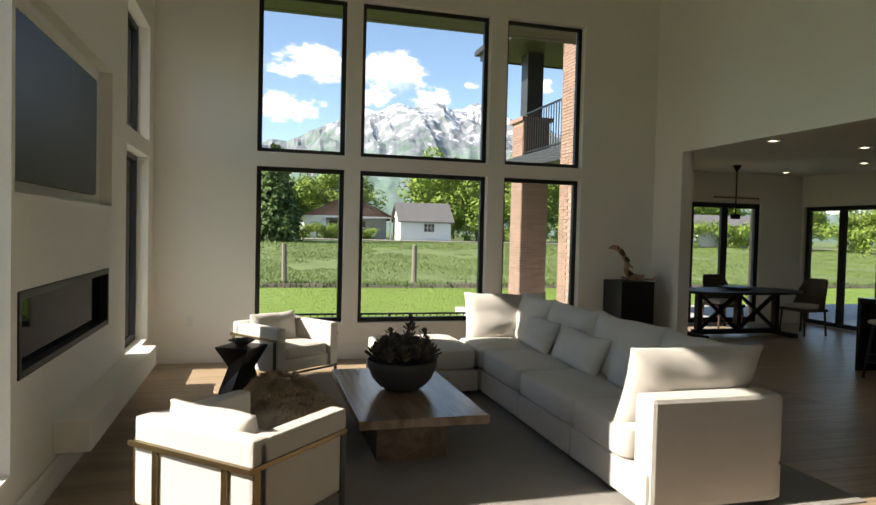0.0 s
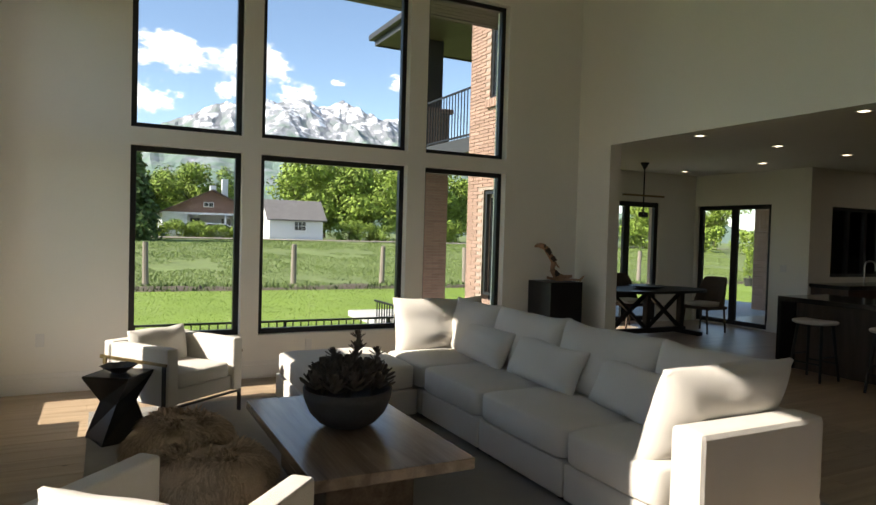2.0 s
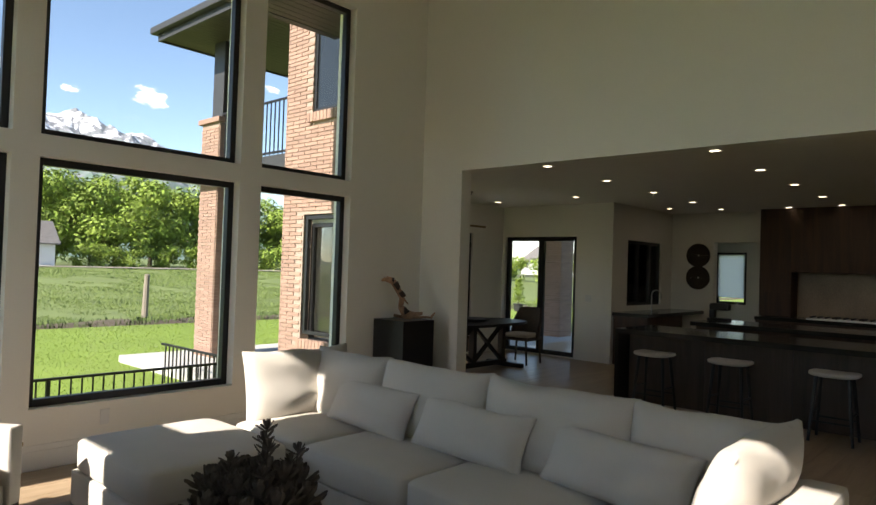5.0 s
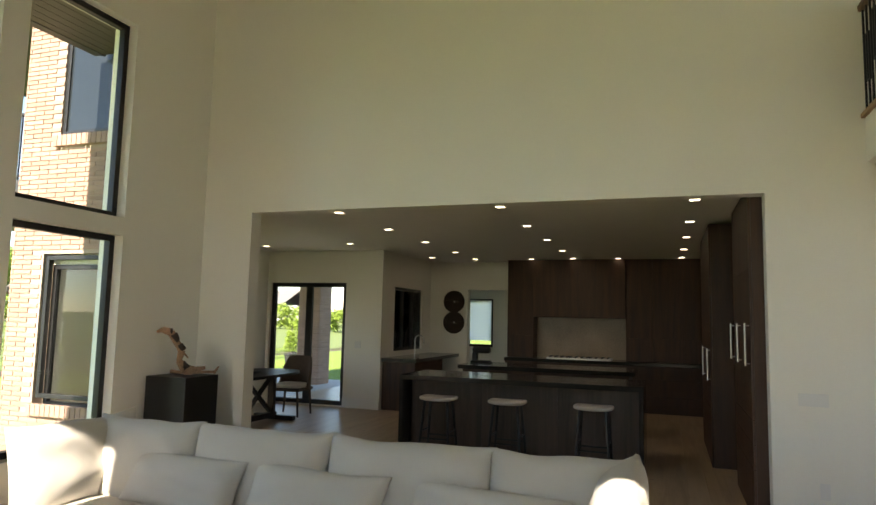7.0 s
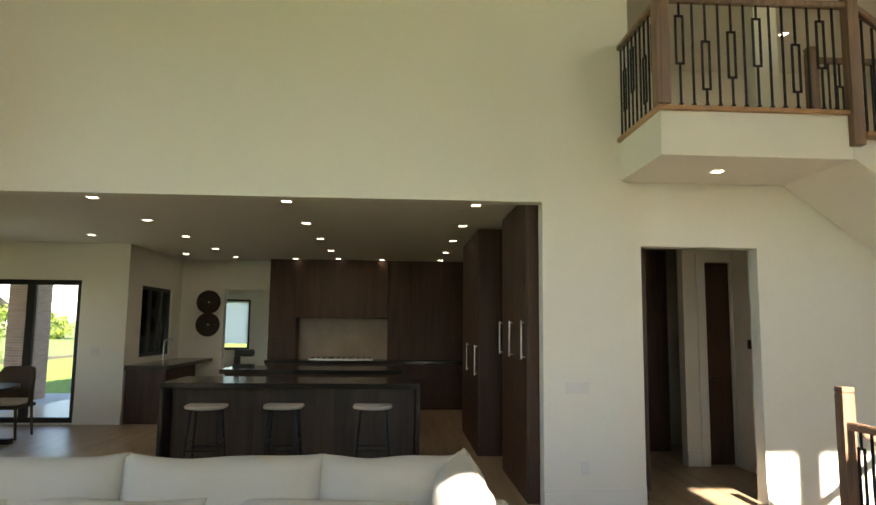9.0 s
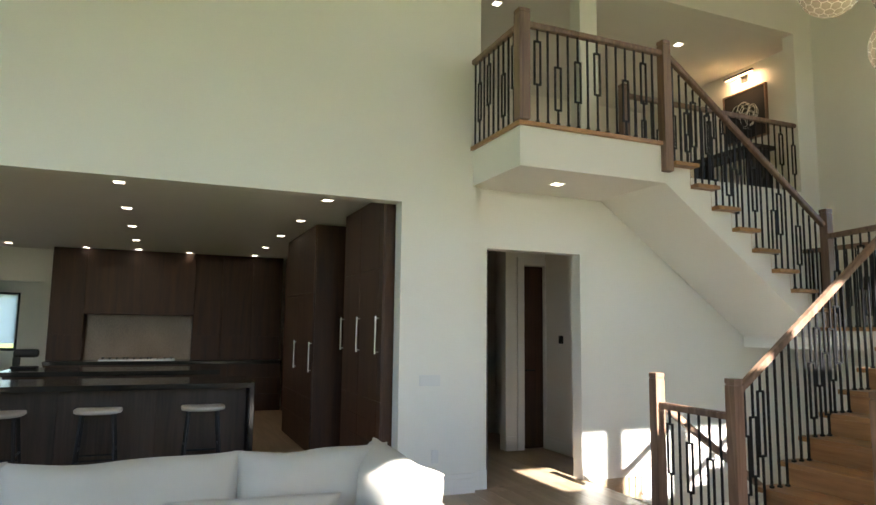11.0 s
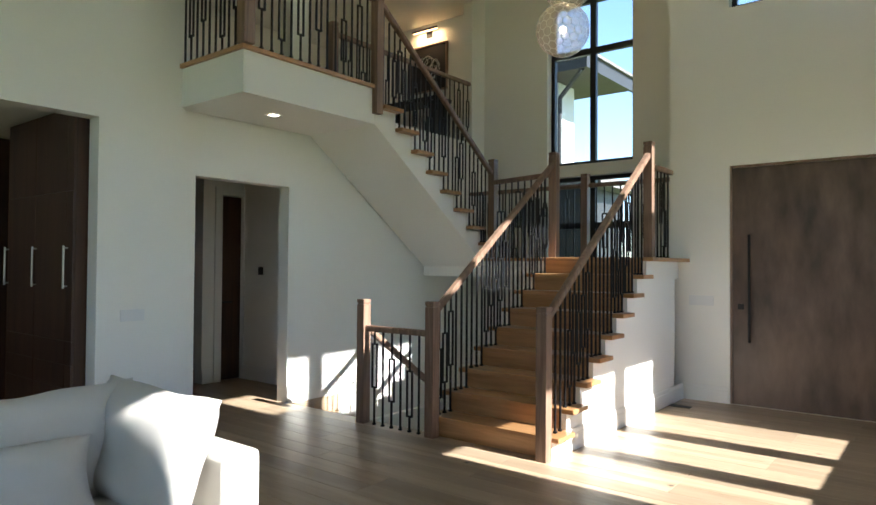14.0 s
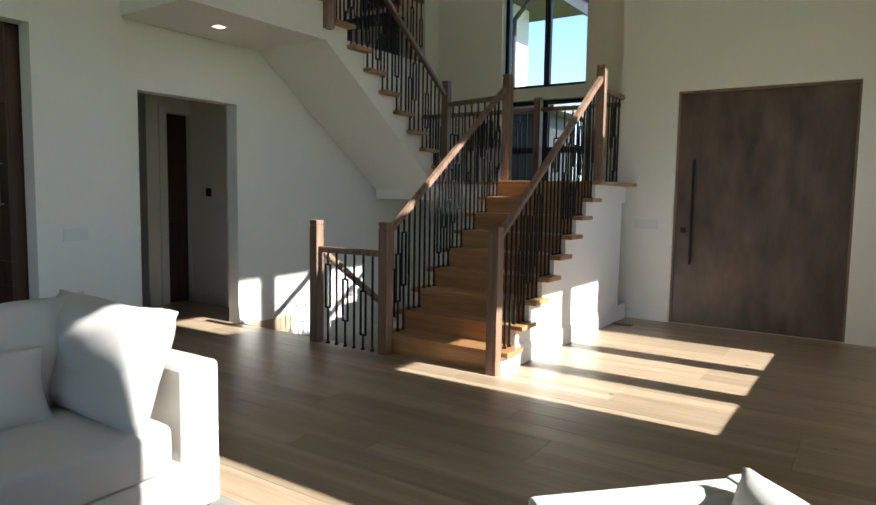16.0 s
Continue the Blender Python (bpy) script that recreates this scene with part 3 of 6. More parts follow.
def baseboard(name, *boxes):
    bm = bmesh.new()
    for x0, x1, y0, y1 in boxes:
        rbox(bm, x0, x1, y0, y1, 0, 0.135, r=0.003)
        dx, dy = (0.004, 0) if x1 - x0 < y1 - y0 else (0, 0.004)
        rbox(bm, x0 + dx, x1 - dx, y0 + dy, y1 - dy, 0.135, 0.18, r=0.003)
    return tagged(part(name, bm, M_TRIM), "white stepped baseboard", "baseboard", kind="structure")


baseboard("baseboard", (WW, EW, NW - 0.016, NW), (WW, WW + 0.016, SW, NW - 0.016), (WW + 0.016, 1.20, SW, SW + 0.016), (2.95, 3.42, SW, SW + 0.016),
          (EW - 0.016, EW, 10.557, NW - 0.016), (EW - 0.016, EW, 4.83, 5.599), (6.62, 6.636, 4.662, 4.83), (6.62, 6.636, 3.48, 3.557),
          (11.384, 11.4, 11.17, 11.89), (3.422, 3.438, 0.52, 3.3), (6.8, 8.3, 2.95, 2.966), (8.284, 8.3, 3.40, 3.54))

built = names()
# ---- staircase ----
stair = thing("staircase", "open oak staircase with white sides and a half landing", "staircase", 3.35, 3.4, 0)
stair.matrix_basis = Matrix.Identity(4)
LAND, UP = 1.62, 3.39
R1, G1 = 0.18, 0.25
N1 = 3.39
for i in range(8):
    y, z = N1 - G1 * i, R1 * (i + 1)
    part("tread", RB(0.006, (3.27, 4.62, y - G1 - 0.03, y, z - 0.04, z)), M_TREAD, stair)
    part("riser", B((3.402, 4.548, y - 0.05, y - 0.03, z - R1, z - 0.04)), M_TREAD, stair)
part("riser", B((3.402, 4.548, N1 - 8 * G1 - 0.05, N1 - 8 * G1 - 0.03, LAND - R1, LAND - 0.04)), M_TREAD, stair)
FR = N1 - 8 * G1


def prism(bm, pts, axis, c0, c1):
    """A flat outline of (a, z) pairs pushed from c0 to c1 along the axis."""
    rings = [[bm.verts.new((c, a, z) if axis == "x" else (a, c, z)) for a, z in pts] for c in (c0, c1)]
    n = len(pts)
    for i in range(n):
        bm.faces.new((rings[0][i], rings[0][(i + 1) % n], rings[1][(i + 1) % n], rings[1][i]))
    bm.faces.new(rings[0])
    bm.faces.new(rings[1][::-1])


side = [(SW + 0.002, 0.0), (N1 - 0.03, 0.0)]
for i in range(8):
    side += [(N1 - 0.03 - G1 * i, R1 * (i + 1) - 0.04), (N1 - 0.03 - G1 * (i + 1), R1 * (i + 1) - 0.04)]
side += [(FR - 0.03, LAND - 0.04), (SW + 0.002, LAND - 0.04)]
bm = bmesh.new()
prism(bm, side, "x", 3.35, 3.40)
part("side_panel", bm, M_WALL, stair, "white plastered stair side")
bm = bmesh.new()
prism(bm, side, "x", 4.55, 4.60)
part("side_panel", bm, M_WALL, stair, "white plastered stair side")
part("landing", RB(0.006, (3.27, 4.62, -0.10, FR, LAND - 0.04, LAND), (4.62, 6.627, -0.10, 1.05, LAND - 0.04, LAND)), M_TREAD, stair)
part("landing_slab", B((3.402, 6.627, -0.08, 1.02, 1.38, LAND - 0.04), (3.40, 4.60, 1.02, FR - 0.05, 1.38, LAND - 0.04)), M_WALL, stair)
R2, G2, Y2 = 0.1967, 0.262, 2.72
for i in range(8):
    y, z = Y2 - G2 * i, UP - R2 * (i + 1)
    part("tread", RB(0.006, (5.50, 6.627, y, y + G2 + 0.03, z - 0.04, z)), M_TREAD, stair)
    part("riser", B((5.602, 6.626, y + 0.024, y + 0.05, z - R2 + 0.0, z - 0.04)), M_TREAD, stair)
part("riser", B((5.602, 6.626, Y2 + G2 + 0.024, Y2 + G2 + 0.05, UP - R2, UP - 0.04)), M_TREAD, stair)
prof = [(3.07, 2.99), (0.87, 1.40), (0.87, 1.58)]
for i in range(7, -1, -1):
    y, z = Y2 - G2 * i + 0.03, UP - R2 * (i + 1)
    prof += [(y, z - R2 if i == 7 else z - R2 - 0.04), (y, z - 0.04)]
prof += [(Y2 + G2 + 0.03, UP - R2 - 0.04), (Y2 + G2 + 0.03, UP - 0.04), (3.07, UP - 0.04)]
bm = bmesh.new()
prism(bm, prof, "x", 5.60, 6.628)
part("flight_body", bm, M_WALL, stair, "white plastered soffit and side of the upper flight")
part("balcony_slab", B((5.60, 6.626, 3.072, 4.67, 2.985, UP - 0.04)), M_WALL, stair, "white plastered balcony edge")
part("balcony_nosing", RB(0.006, (5.565, 6.80, Y2 + G2, 4.70, UP - 0.04, UP)), M_TREAD, stair)
# flight down to the basement
for i in range(9):
    y, z = 3.34 - 0.27 * i, -0.18 * i
    part("lower_tread", RB(0.006, (5.423, 6.627, y - 0.30, y, z - 0.04 - (0.18 if i else 0.18), z - 0.18)), M_TREAD, stair)
    part("lower_riser", B((5.423, 6.627, y - 0.02, y, z - 0.18, z)), M_TRIM, stair)
wall("wall_basement_side", "x", 5.36, 5.42, -0.45, 3.36, -3.0, 0.0, [], M_WALL, "low white wall beside the stair going down")
tagged(part("floor_basement", B((4.5, 6.63, -0.45, 3.36, -3.0, -2.9)), M_CONC), "basement floor below the stair", "floor", kind="structure")
wall("wall_basement_well", "x", 4.50, 4.56, -0.45, 3.36, -3.0, 0.0, [], M_WALL, "white wall of the stairwell going down")
wall("wall_basement_north", "y", 3.362, 3.44, 4.5, 6.63, -3.0, -0.3, [], M_WALL, "white wall below the floor edge")


def newel(parent, x, y, z0, z1, w=0.095):
    bm = RB(0.004, (x - w / 2, x + w / 2, y - w / 2, y + w / 2, z0, z1 - 0.05), (x - w / 2 + 0.006, x + w / 2 - 0.006, y - w / 2 + 0.006, y + w / 2 - 0.006, z1 - 0.05, z1 - 0.038), (x - w / 2, x + w / 2, y - w / 2, y + w / 2, z1 - 0.038, z1))
    part("newel_post", bm, M_RAIL, parent)


def handrail(parent, p, q, w=0.06, h=0.055):
    bm = bmesh.new()
    bar(bm, p, q, w, h)
    bmesh.ops.bevel(bm, geom=bm.edges[:], offset=0.008, segments=2, affect="EDGES")
    part("handrail", bm, M_RAIL, parent)


def baluster(parent, x, y, z0, z1, kind, along):
    """A square iron bar with a shoe; kinds 1 to 3 carry a narrow rectangular loop."""
    s = 0.0075
    bm = bmesh.new()
    rbox(bm, x - 0.014, x + 0.014, y - 0.014, y + 0.014, z0, z0 + 0.018, r=0.003)
    h = z1 - z0
    if kind == 0:
        box(bm, x - s, x + s, y - s, y + s, z0 + 0.018, z1)
    else:
        lo, hi = {1: (0.40, 0.86), 2: (0.16, 0.62), 3: (0.28, 0.72)}[kind]
        a, b = z0 + lo * h, z0 + hi * h
        box(bm, x - s, x + s, y - s, y + s, z0 + 0.018, a)
        box(bm, x - s, x + s, y - s, y + s, b, z1)
        for d in (-0.03, 0.03):
            dx, dy = (d, 0) if along == "x" else (0, d)
            box(bm, x + dx - s, x + dx + s, y + dy - s, y + dy + s, a, b)
        ex, ey = (0.03 + s, s) if along == "x" else (s, 0.03 + s)
        for z in (a, b):
            box(bm, x - ex, x + ex, y - ey, y + ey, z - s, z + s)
    part("baluster", bm, M_IRON, parent)


PAT = (0, 1, 0, 2, 0, 3, 0, 1, 0, 0, 2)


def level_run(parent, p, q, zfloor, ztop, start=0, step=0.115):
    """A level handrail from p to q with balusters."""
    d = Vector(q) - Vector(p)
    handrail(parent, (*p, ztop - 0.028), (*q, ztop - 0.028))
    n = max(2, round(d.length / step))
    for i in range(1, n):
        c = Vector(p) + d * (i / n)
        baluster(parent, c.x, c.y, zfloor, ztop - 0.05, PAT[(start + i) % len(PAT)], "x" if abs(d.x) > abs(d.y) else "y")


rail = thing("stair_railing", "brown oak railing with black iron balusters", "railing")
for x in (3.38, 4.51):
    newel(rail, x, 3.43, 0.0, 1.20)
    newel(rail, x, 1.20, LAND, 2.84)
    za, zb = 1.13, 2.73
    handrail(rail, (x, 3.40, za - 0.03), (x, 1.23, zb - 0.03))
    n = 0
    for i in range(8):
        for f in (0.06, 0.145, 0.23):
            y, z = N1 - G1 * i - f, R1 * (i + 1)
            if 1.27 < y < 3.36:
                n += 1
                baluster(rail, x, y, z, za - 0.06 + (3.40 - y) / 2.17 * (zb - za), PAT[(n * 2 + (x > 4)) % 11], "y")
newel(rail, 5.37, 3.43, 0.0, 1.19)
level_run(rail, (4.55, 3.43), (5.33, 3.43), 0.0, 0.94, 1)
handrail(rail, (5.39, 3.38, 0.92), (5.39, 1.9, -0.10))
newel(rail, 5.577, 0.88, LAND, 2.90)
newel(rail, 5.578, 3.06, UP - 0.3, 4.41)
newel(rail, 5.58, 4.66, UP, 4.41, 0.11)
handrail(rail, (5.58, 3.02, 4.27), (5.58, 0.92, 2.72))
n = 0
for i in range(8):
    for f in (0.05, 0.137, 0.225):
        y, z = Y2 - G2 * i + f, UP - R2 * (i + 1)
        if 0.94 < y < 2.98:
            n += 1
            baluster(rail, 5.60, y, z, 4.23 - (3.02 - y) / 2.10 * 1.55, PAT[(n * 3) % 11], "y")
level_run(rail, (5.58, 4.61), (5.58, 3.10), UP, 4.31, 0, 0.105)
level_run(rail, (6.63, 4.66), (5.63, 4.66), UP, 4.31, 3, 0.10)
level_run(rail, (4.56, 1.16), (5.54, 0.92), LAND, 2.62, 2)
level_run(rail, (3.39, 1.15), (3.39, SW), LAND, 2.62, 4)
part("wall_rosette", RB(0.004, (6.60, 6.628, 4.62, 4.70, 4.23, 4.33)), M_RAIL, rail)
guard = thing("window_guard_railing", "brown oak guard railing in front of the stair window", "railing")
newel(guard, 4.72, -0.05, LAND, 2.75)
level_run(guard, (3.45, -0.05), (4.67, -0.05), LAND, 2.62, 1)
level_run(guard, (4.77, -0.05), (6.6, -0.05), LAND, 2.62, 5)
hallrail = thing("upper_hall_railing", "brown oak railing along the upper hall edge", "railing")
level_run(hallrail, (6.70, -0.42), (6.70, 2.60), UP, 4.32, 2, 0.11)
newel(hallrail, 6.70, 2.66, UP, 4.42)
settle(built, 0.97, 0.19, 0.98, 0.285, 0.977)

# ---- front door ----
door = thing("front_door", "wide dark-stained timber front door, shut", "door", kind="structure")
part("leaf", RB(0.004, (1.235, 2.916, SW - 0.10, SW - 0.045, -0.004, 2.572)), M_DOOR, door)
part("frame", RB(0.003, (1.214, 1.237, SW - 0.2, SW - 0.02, 0, 2.60), (2.914, 2.936, SW - 0.2, SW - 0.02, 0, 2.60), (1.237, 2.914, SW - 0.2, SW - 0.02, 2.576, 2.60)), M_RAIL, door)
bm = RB(0.006, (2.725, 2.75, SW - 0.005, SW + 0.02, 0.68, 1.84))
for z in (0.78, 1.74):
    cyl(bm, (2.7375, SW - 0.045, z), (2.7375, SW, z), 0.009)
part("pull_handle", bm, M_IRON, door)
part("lock_plate", RB(0.004, (2.80, 2.86, SW - 0.045, SW - 0.03, 1.03, 1.09)), M_IRON, door)


# ---- great room: chimney wall ----
tv = thing("television", "large flat black television hung in a plastered niche", "television")
part("bezel", RB(0.006, (WW - 0.085, WW - 0.035, 6.88, 8.62, 1.80, 2.66)), M_BLACK, tv)
part("screen", B((WW - 0.036, WW - 0.030, 6.895, 8.605, 1.815, 2.645)), M_SCREEN, tv)
fp = thing("fireplace", "long black linear fireplace set flush in the wall", "fireplace")
F0, F1, F2, F3 = 6.845, 8.885, 0.785, 1.23
part("surround", RB(0.003, (WW - 0.14, WW + 0.008, F0, F0 + 0.04, F2, F3), (WW - 0.14, WW + 0.008, F1 - 0.04, F1, F2, F3), (WW - 0.14, WW + 0.008, F0 + 0.04, F1 - 0.04, F2, F2 + 0.04), (WW - 0.14, WW + 0.008, F0 + 0.04, F1 - 0.04, F3 - 0.04, F3)), M_IRON, fp)
part("fire_glass", B((WW - 0.06, WW - 0.05, F0 + 0.04, F1 - 0.04, F2 + 0.04, F3 - 0.04)), M_FIREGLASS, fp)
tagged(part("hearth", RB(0.006, (WW, 0.30, 7.46, 10.08, 0.21, 0.40)), M_WALL), "floating white plastered hearth bench", "hearth", kind="structure")
tagged(part("wall_outlet", RB(0.003, (0.47, 0.54, NW - 0.008, NW, 0.42, 0.54)), M_PLASTIC), "white plastic wall outlet plate", "outlet")
tagged(part("wall_outlet", RB(0.003, (2.95, 3.02, NW - 0.008, NW, 0.26, 0.38)), M_PLASTIC), "white plastic wall outlet plate", "outlet")
tagged(part("light_switch", RB(0.003, (EW - 0.008, EW, 5.19, 5.40, 0.99, 1.09)), M_PLASTIC), "white four-gang light switch", "switch")
tagged(part("wall_outlet", RB(0.003, (EW - 0.008, EW, 5.20, 5.27, 0.29, 0.41)), M_PLASTIC), "white plastic wall outlet plate", "outlet")
tagged(part("light_switch", RB(0.003, (3.1, 3.37, SW, SW + 0.008, 1.06, 1.17)), M_PLASTIC), "white light switch beside the front door", "switch")
tagged(part("light_switch", RB(0.003, (11.392, 11.4, 11.56, 11.68, 1.06, 1.18)), M_PLASTIC), "white light switch beside the sliding door", "switch")
tagged(part("thermostat", RB(0.003, (7.88, 7.97, 2.95, 2.962, 1.35, 1.45)), M_BLACK), "small black thermostat on the hall wall", "thermostat")
tagged(part("floor_vent", RB(0.002, (3.20, 3.44, 0.92, 1.03, 0.0, 0.004)), M_BLACK), "slim floor vent near the front door", "vent")

# ---- rug, table, plant ----
tagged(part("rug", RB(0.004, (0.92, 4.85, 6.25, 10.3, 0.0, 0.012)), M_RUG), "large plain grey-beige rug under the seating", "rug")
table = thing("coffee_table", "low square-edged oak coffee table on a block base", "table", 2.31, 7.97, 0.012)
part("tabletop", RB(0.005, (-0.43, 0.43, -0.79, 0.79, 0.318, 0.378)), M_TABLE, table)
part("base", RB(0.006, (-0.26, 0.24, -0.46, 0.50, 0.0, 0.318)), M_TABLE, table)
bowl = thing("succulent_bowl", "wide charcoal bowl planted with dusky succulents", "plant", 2.32, 7.98, 0.39)
bm = bmesh.new()
prof = [(0.0, 0.0), (0.11, 0.0), (0.17, 0.03), (0.225, 0.09), (0.258, 0.17), (0.265, 0.225), (0.25, 0.225), (0.24, 0.17), (0.0, 0.15)]
ring = [[bm.verts.new((r * math.cos(a * math.pi / 20), r * math.sin(a * math.pi / 20), z)) for a in range(40)] for r, z in prof]
for j in range(len(ring) - 1):
    for i in range(40):
        bm.faces.new((ring[j][i], ring[j][(i + 1) % 40], ring[j + 1][(i + 1) % 40], ring[j + 1][i]))
bmesh.ops.remove_doubles(bm, verts=bm.verts, dist=0.0005)
part("pot", bm, M_BOWL, bowl, smooth=True)
rng = random.Random(4)


def leaf(bm, m, w, l):
    """A small thick curved leaf lying along its own x."""
    rows = [(0, 0.25), (0.35, 0.8), (0.7, 1.0), (0.9, 0.7), (1.0, 0.12)]
    v = []
    for f, k in rows:
        z = 0.25 * l * f * f
        v.append([bm.verts.new(m @ Vector((f * l, s * w * k / 2, z + (0.12 * w if s else -0.06 * w)))) for s in (-1, 0, 1)])
    for a, b in zip(v, v[1:]):
        bm.faces.new((a[0], a[1], b[1], b[0]))
        bm.faces.new((a[1], a[2], b[2], b[1]))


def rosette(cx, cy, cz, size, count=26, lean=0.0):
    bm = bmesh.new()
    for i in range(count):
        f = i / count
        a = i * 2.4
        m = Matrix.Translation((cx, cy, cz + f * size * 0.5)) @ pose(0, 0, 0, 0, -10 - 65 * f + rng.uniform(-8, 8), math.degrees(a))
        leaf(bm, m, size * 0.45 * (1 - 0.45 * f), size * (1 - 0.5 * f))
    return bm


for i in range(22):
    a, r = i * 2.4, 0.047 * math.sqrt(i + 0.4)
    part("rosette", rosette(r * math.cos(a), r * math.sin(a), 0.20 + 0.09 * (1 - r / 0.25) + rng.uniform(0, 0.05), rng.uniform(0.085, 0.125)), M_LEAFD, bowl)
for x, y, h in ((0.03, 0.02, 0.31), (0.0, -0.04, 0.25), (-0.12, 0.03, 0.21), (0.12, -0.07, 0.22), (-0.06, -0.1, 0.17), (0.07, 0.10, 0.24), (-0.17, -0.02, 0.13), (0.17, 0.05, 0.14)):
    bm = rosette(x + 0.03, y, 0.2 + h, 0.055, 12)
    cyl(bm, (x, y, 0.17), (x + 0.03, y, 0.22 + h), 0.006, 0.004, 6)
    for j in range(11):
        m = Matrix.Translation((x + 0.03 * j / 11, y, 0.2 + h * j / 11)) @ pose(0, 0, 0, 0, -38, j * 137)
        leaf(bm, m, 0.03, 0.055)
    part("flower_stem", bm, M_LEAFD, bowl)

# ---- sectional sofa ----
X0, X1 = 3.36, 4.28


def seat_unit(name, y0, y1, x0, x1, label):
    s = thing(name, label, "sofa", (x0 + x1) / 2, (y0 + y1) / 2, 0.012, group="sectional sofa units")
    hx, hy = (x1 - x0) / 2, (y1 - y0) / 2
    part("base", RB(0.02, (-hx, hx, -hy + 0.004, hy - 0.004, 0.035, 0.245)), M_LINEN, s)
    for sx in (-1, 1):
        for sy in (-1, 1):
            part("foot", B((sx * (hx - 0.08) - 0.025, sx * (hx - 0.08) + 0.025, sy * (hy - 0.08) - 0.025, sy * (hy - 0.08) + 0.025, 0, 0.035)), M_BLACK, s)
    return s, hx, hy


def seat_cushion(s, x0, x1, y0, y1, seed):
    bm = bmesh.new()
    soft_block(bm, x1 - x0, y1 - y0, 0.20, Matrix.Translation(((x0 + x1) / 2, (y0 + y1) / 2, 0.343)), 0.2, 0.035)
    part("seat_cushion", bm, M_LINEN, s, smooth=True)


def back_cushion(s, x, y, w, h, m, seed):
    bm = bmesh.new()
    pillow(bm, w, h, 0.23, m, seed, pinch=0.035)
    part("back_cushion", bm, M_LINEN, s, smooth=True)


YS = (6.32, 7.25, 8.2, 9.12, 10.12)
for i in range(4):
    y0, y1 = YS[i], YS[i + 1]
    s, hx, hy = seat_unit("sectional_sofa", y0, y1, X0, X1, "deep off-white linen sectional sofa seat")
    part("back_panel", RB(0.03, (hx - 0.2, hx, -hy + 0.004, hy - 0.004, 0.245, 0.655)), M_LINEN, s)
    lo = -hy + (0.21 if i == 0 else 0.0)
    hi = hy - (0.22 if i == 3 else 0.0)
    seat_cushion(s, -hx - 0.015, hx - 0.2, lo + 0.005, hi - 0.005, i)
    w = hi - lo - 0.01
    back_cushion(s, 0, 0, w + 0.05, 0.53, Matrix.Translation((hx - 0.27, (lo + hi) / 2, 0.40)) @ pose(0, 0, 0, 0, 13, 0) @ pose(0, 0, 0, 0, 0, 90), i * 3 + 1)
    if i == 0:
        part("arm", RB(0.03, (-hx + 0.02, hx - 0.03, -hy - 0.012, -hy + 0.17, 0.03, 0.672)), M_LINEN, s)
        bm = bmesh.new()
        pillow(bm, 0.92, 0.53, 0.24, Matrix.Translation((0.01, -hy + 0.385, 0.42)) @ pose(0, 0, 0, 20, 0, 0), 11, pinch=0.045)
        part("side_cushion", bm, M_LINEN, s, smooth=True)
    if i == 3:
        part("arm", RB(0.03, (-0.15, hx - 0.203, hy - 0.21, hy - 0.004, 0.245, 0.655)), M_LINEN, s)
        bm = bmesh.new()
        pillow(bm, 0.95, 0.52, 0.24, Matrix.Translation((0.07, hy - 0.32, 0.41)) @ pose(0, 0, 0, -10, 0, 0), 17, pinch=0.03)
        part("side_cushion", bm, M_LINEN, s, smooth=True)
s, hx, hy = seat_unit("sofa_ottoman", 9.14, 10.16, 2.40, 3.34, "off-white linen ottoman seat at the end of the sofa")
seat_cushion(s, -hx, hx - 0.005, -hy, hy, 9)
for i, (y, x, rot, seed) in enumerate(((7.26, 3.83, 61, 3), (8.21, 3.85, 67, 5), (9.11, 3.87, 64, 8))):
    bm = bmesh.new()
    pillow(bm, 0.88, 0.335, 0.17, pose(0, 0, 0, 0, 25, 0) @ pose(0, 0, 0, 0, 0, 90), seed, pinch=0.07)
    p = part("throw_pillow", bm, M_LINEN, smooth=True)
    p.matrix_basis = pose(x, y, 0.455, 0, 0, rot - 70)
    tagged(p, "off-white linen lumbar pillow leaning on the sofa back", "pillow", "lumbar pillows")


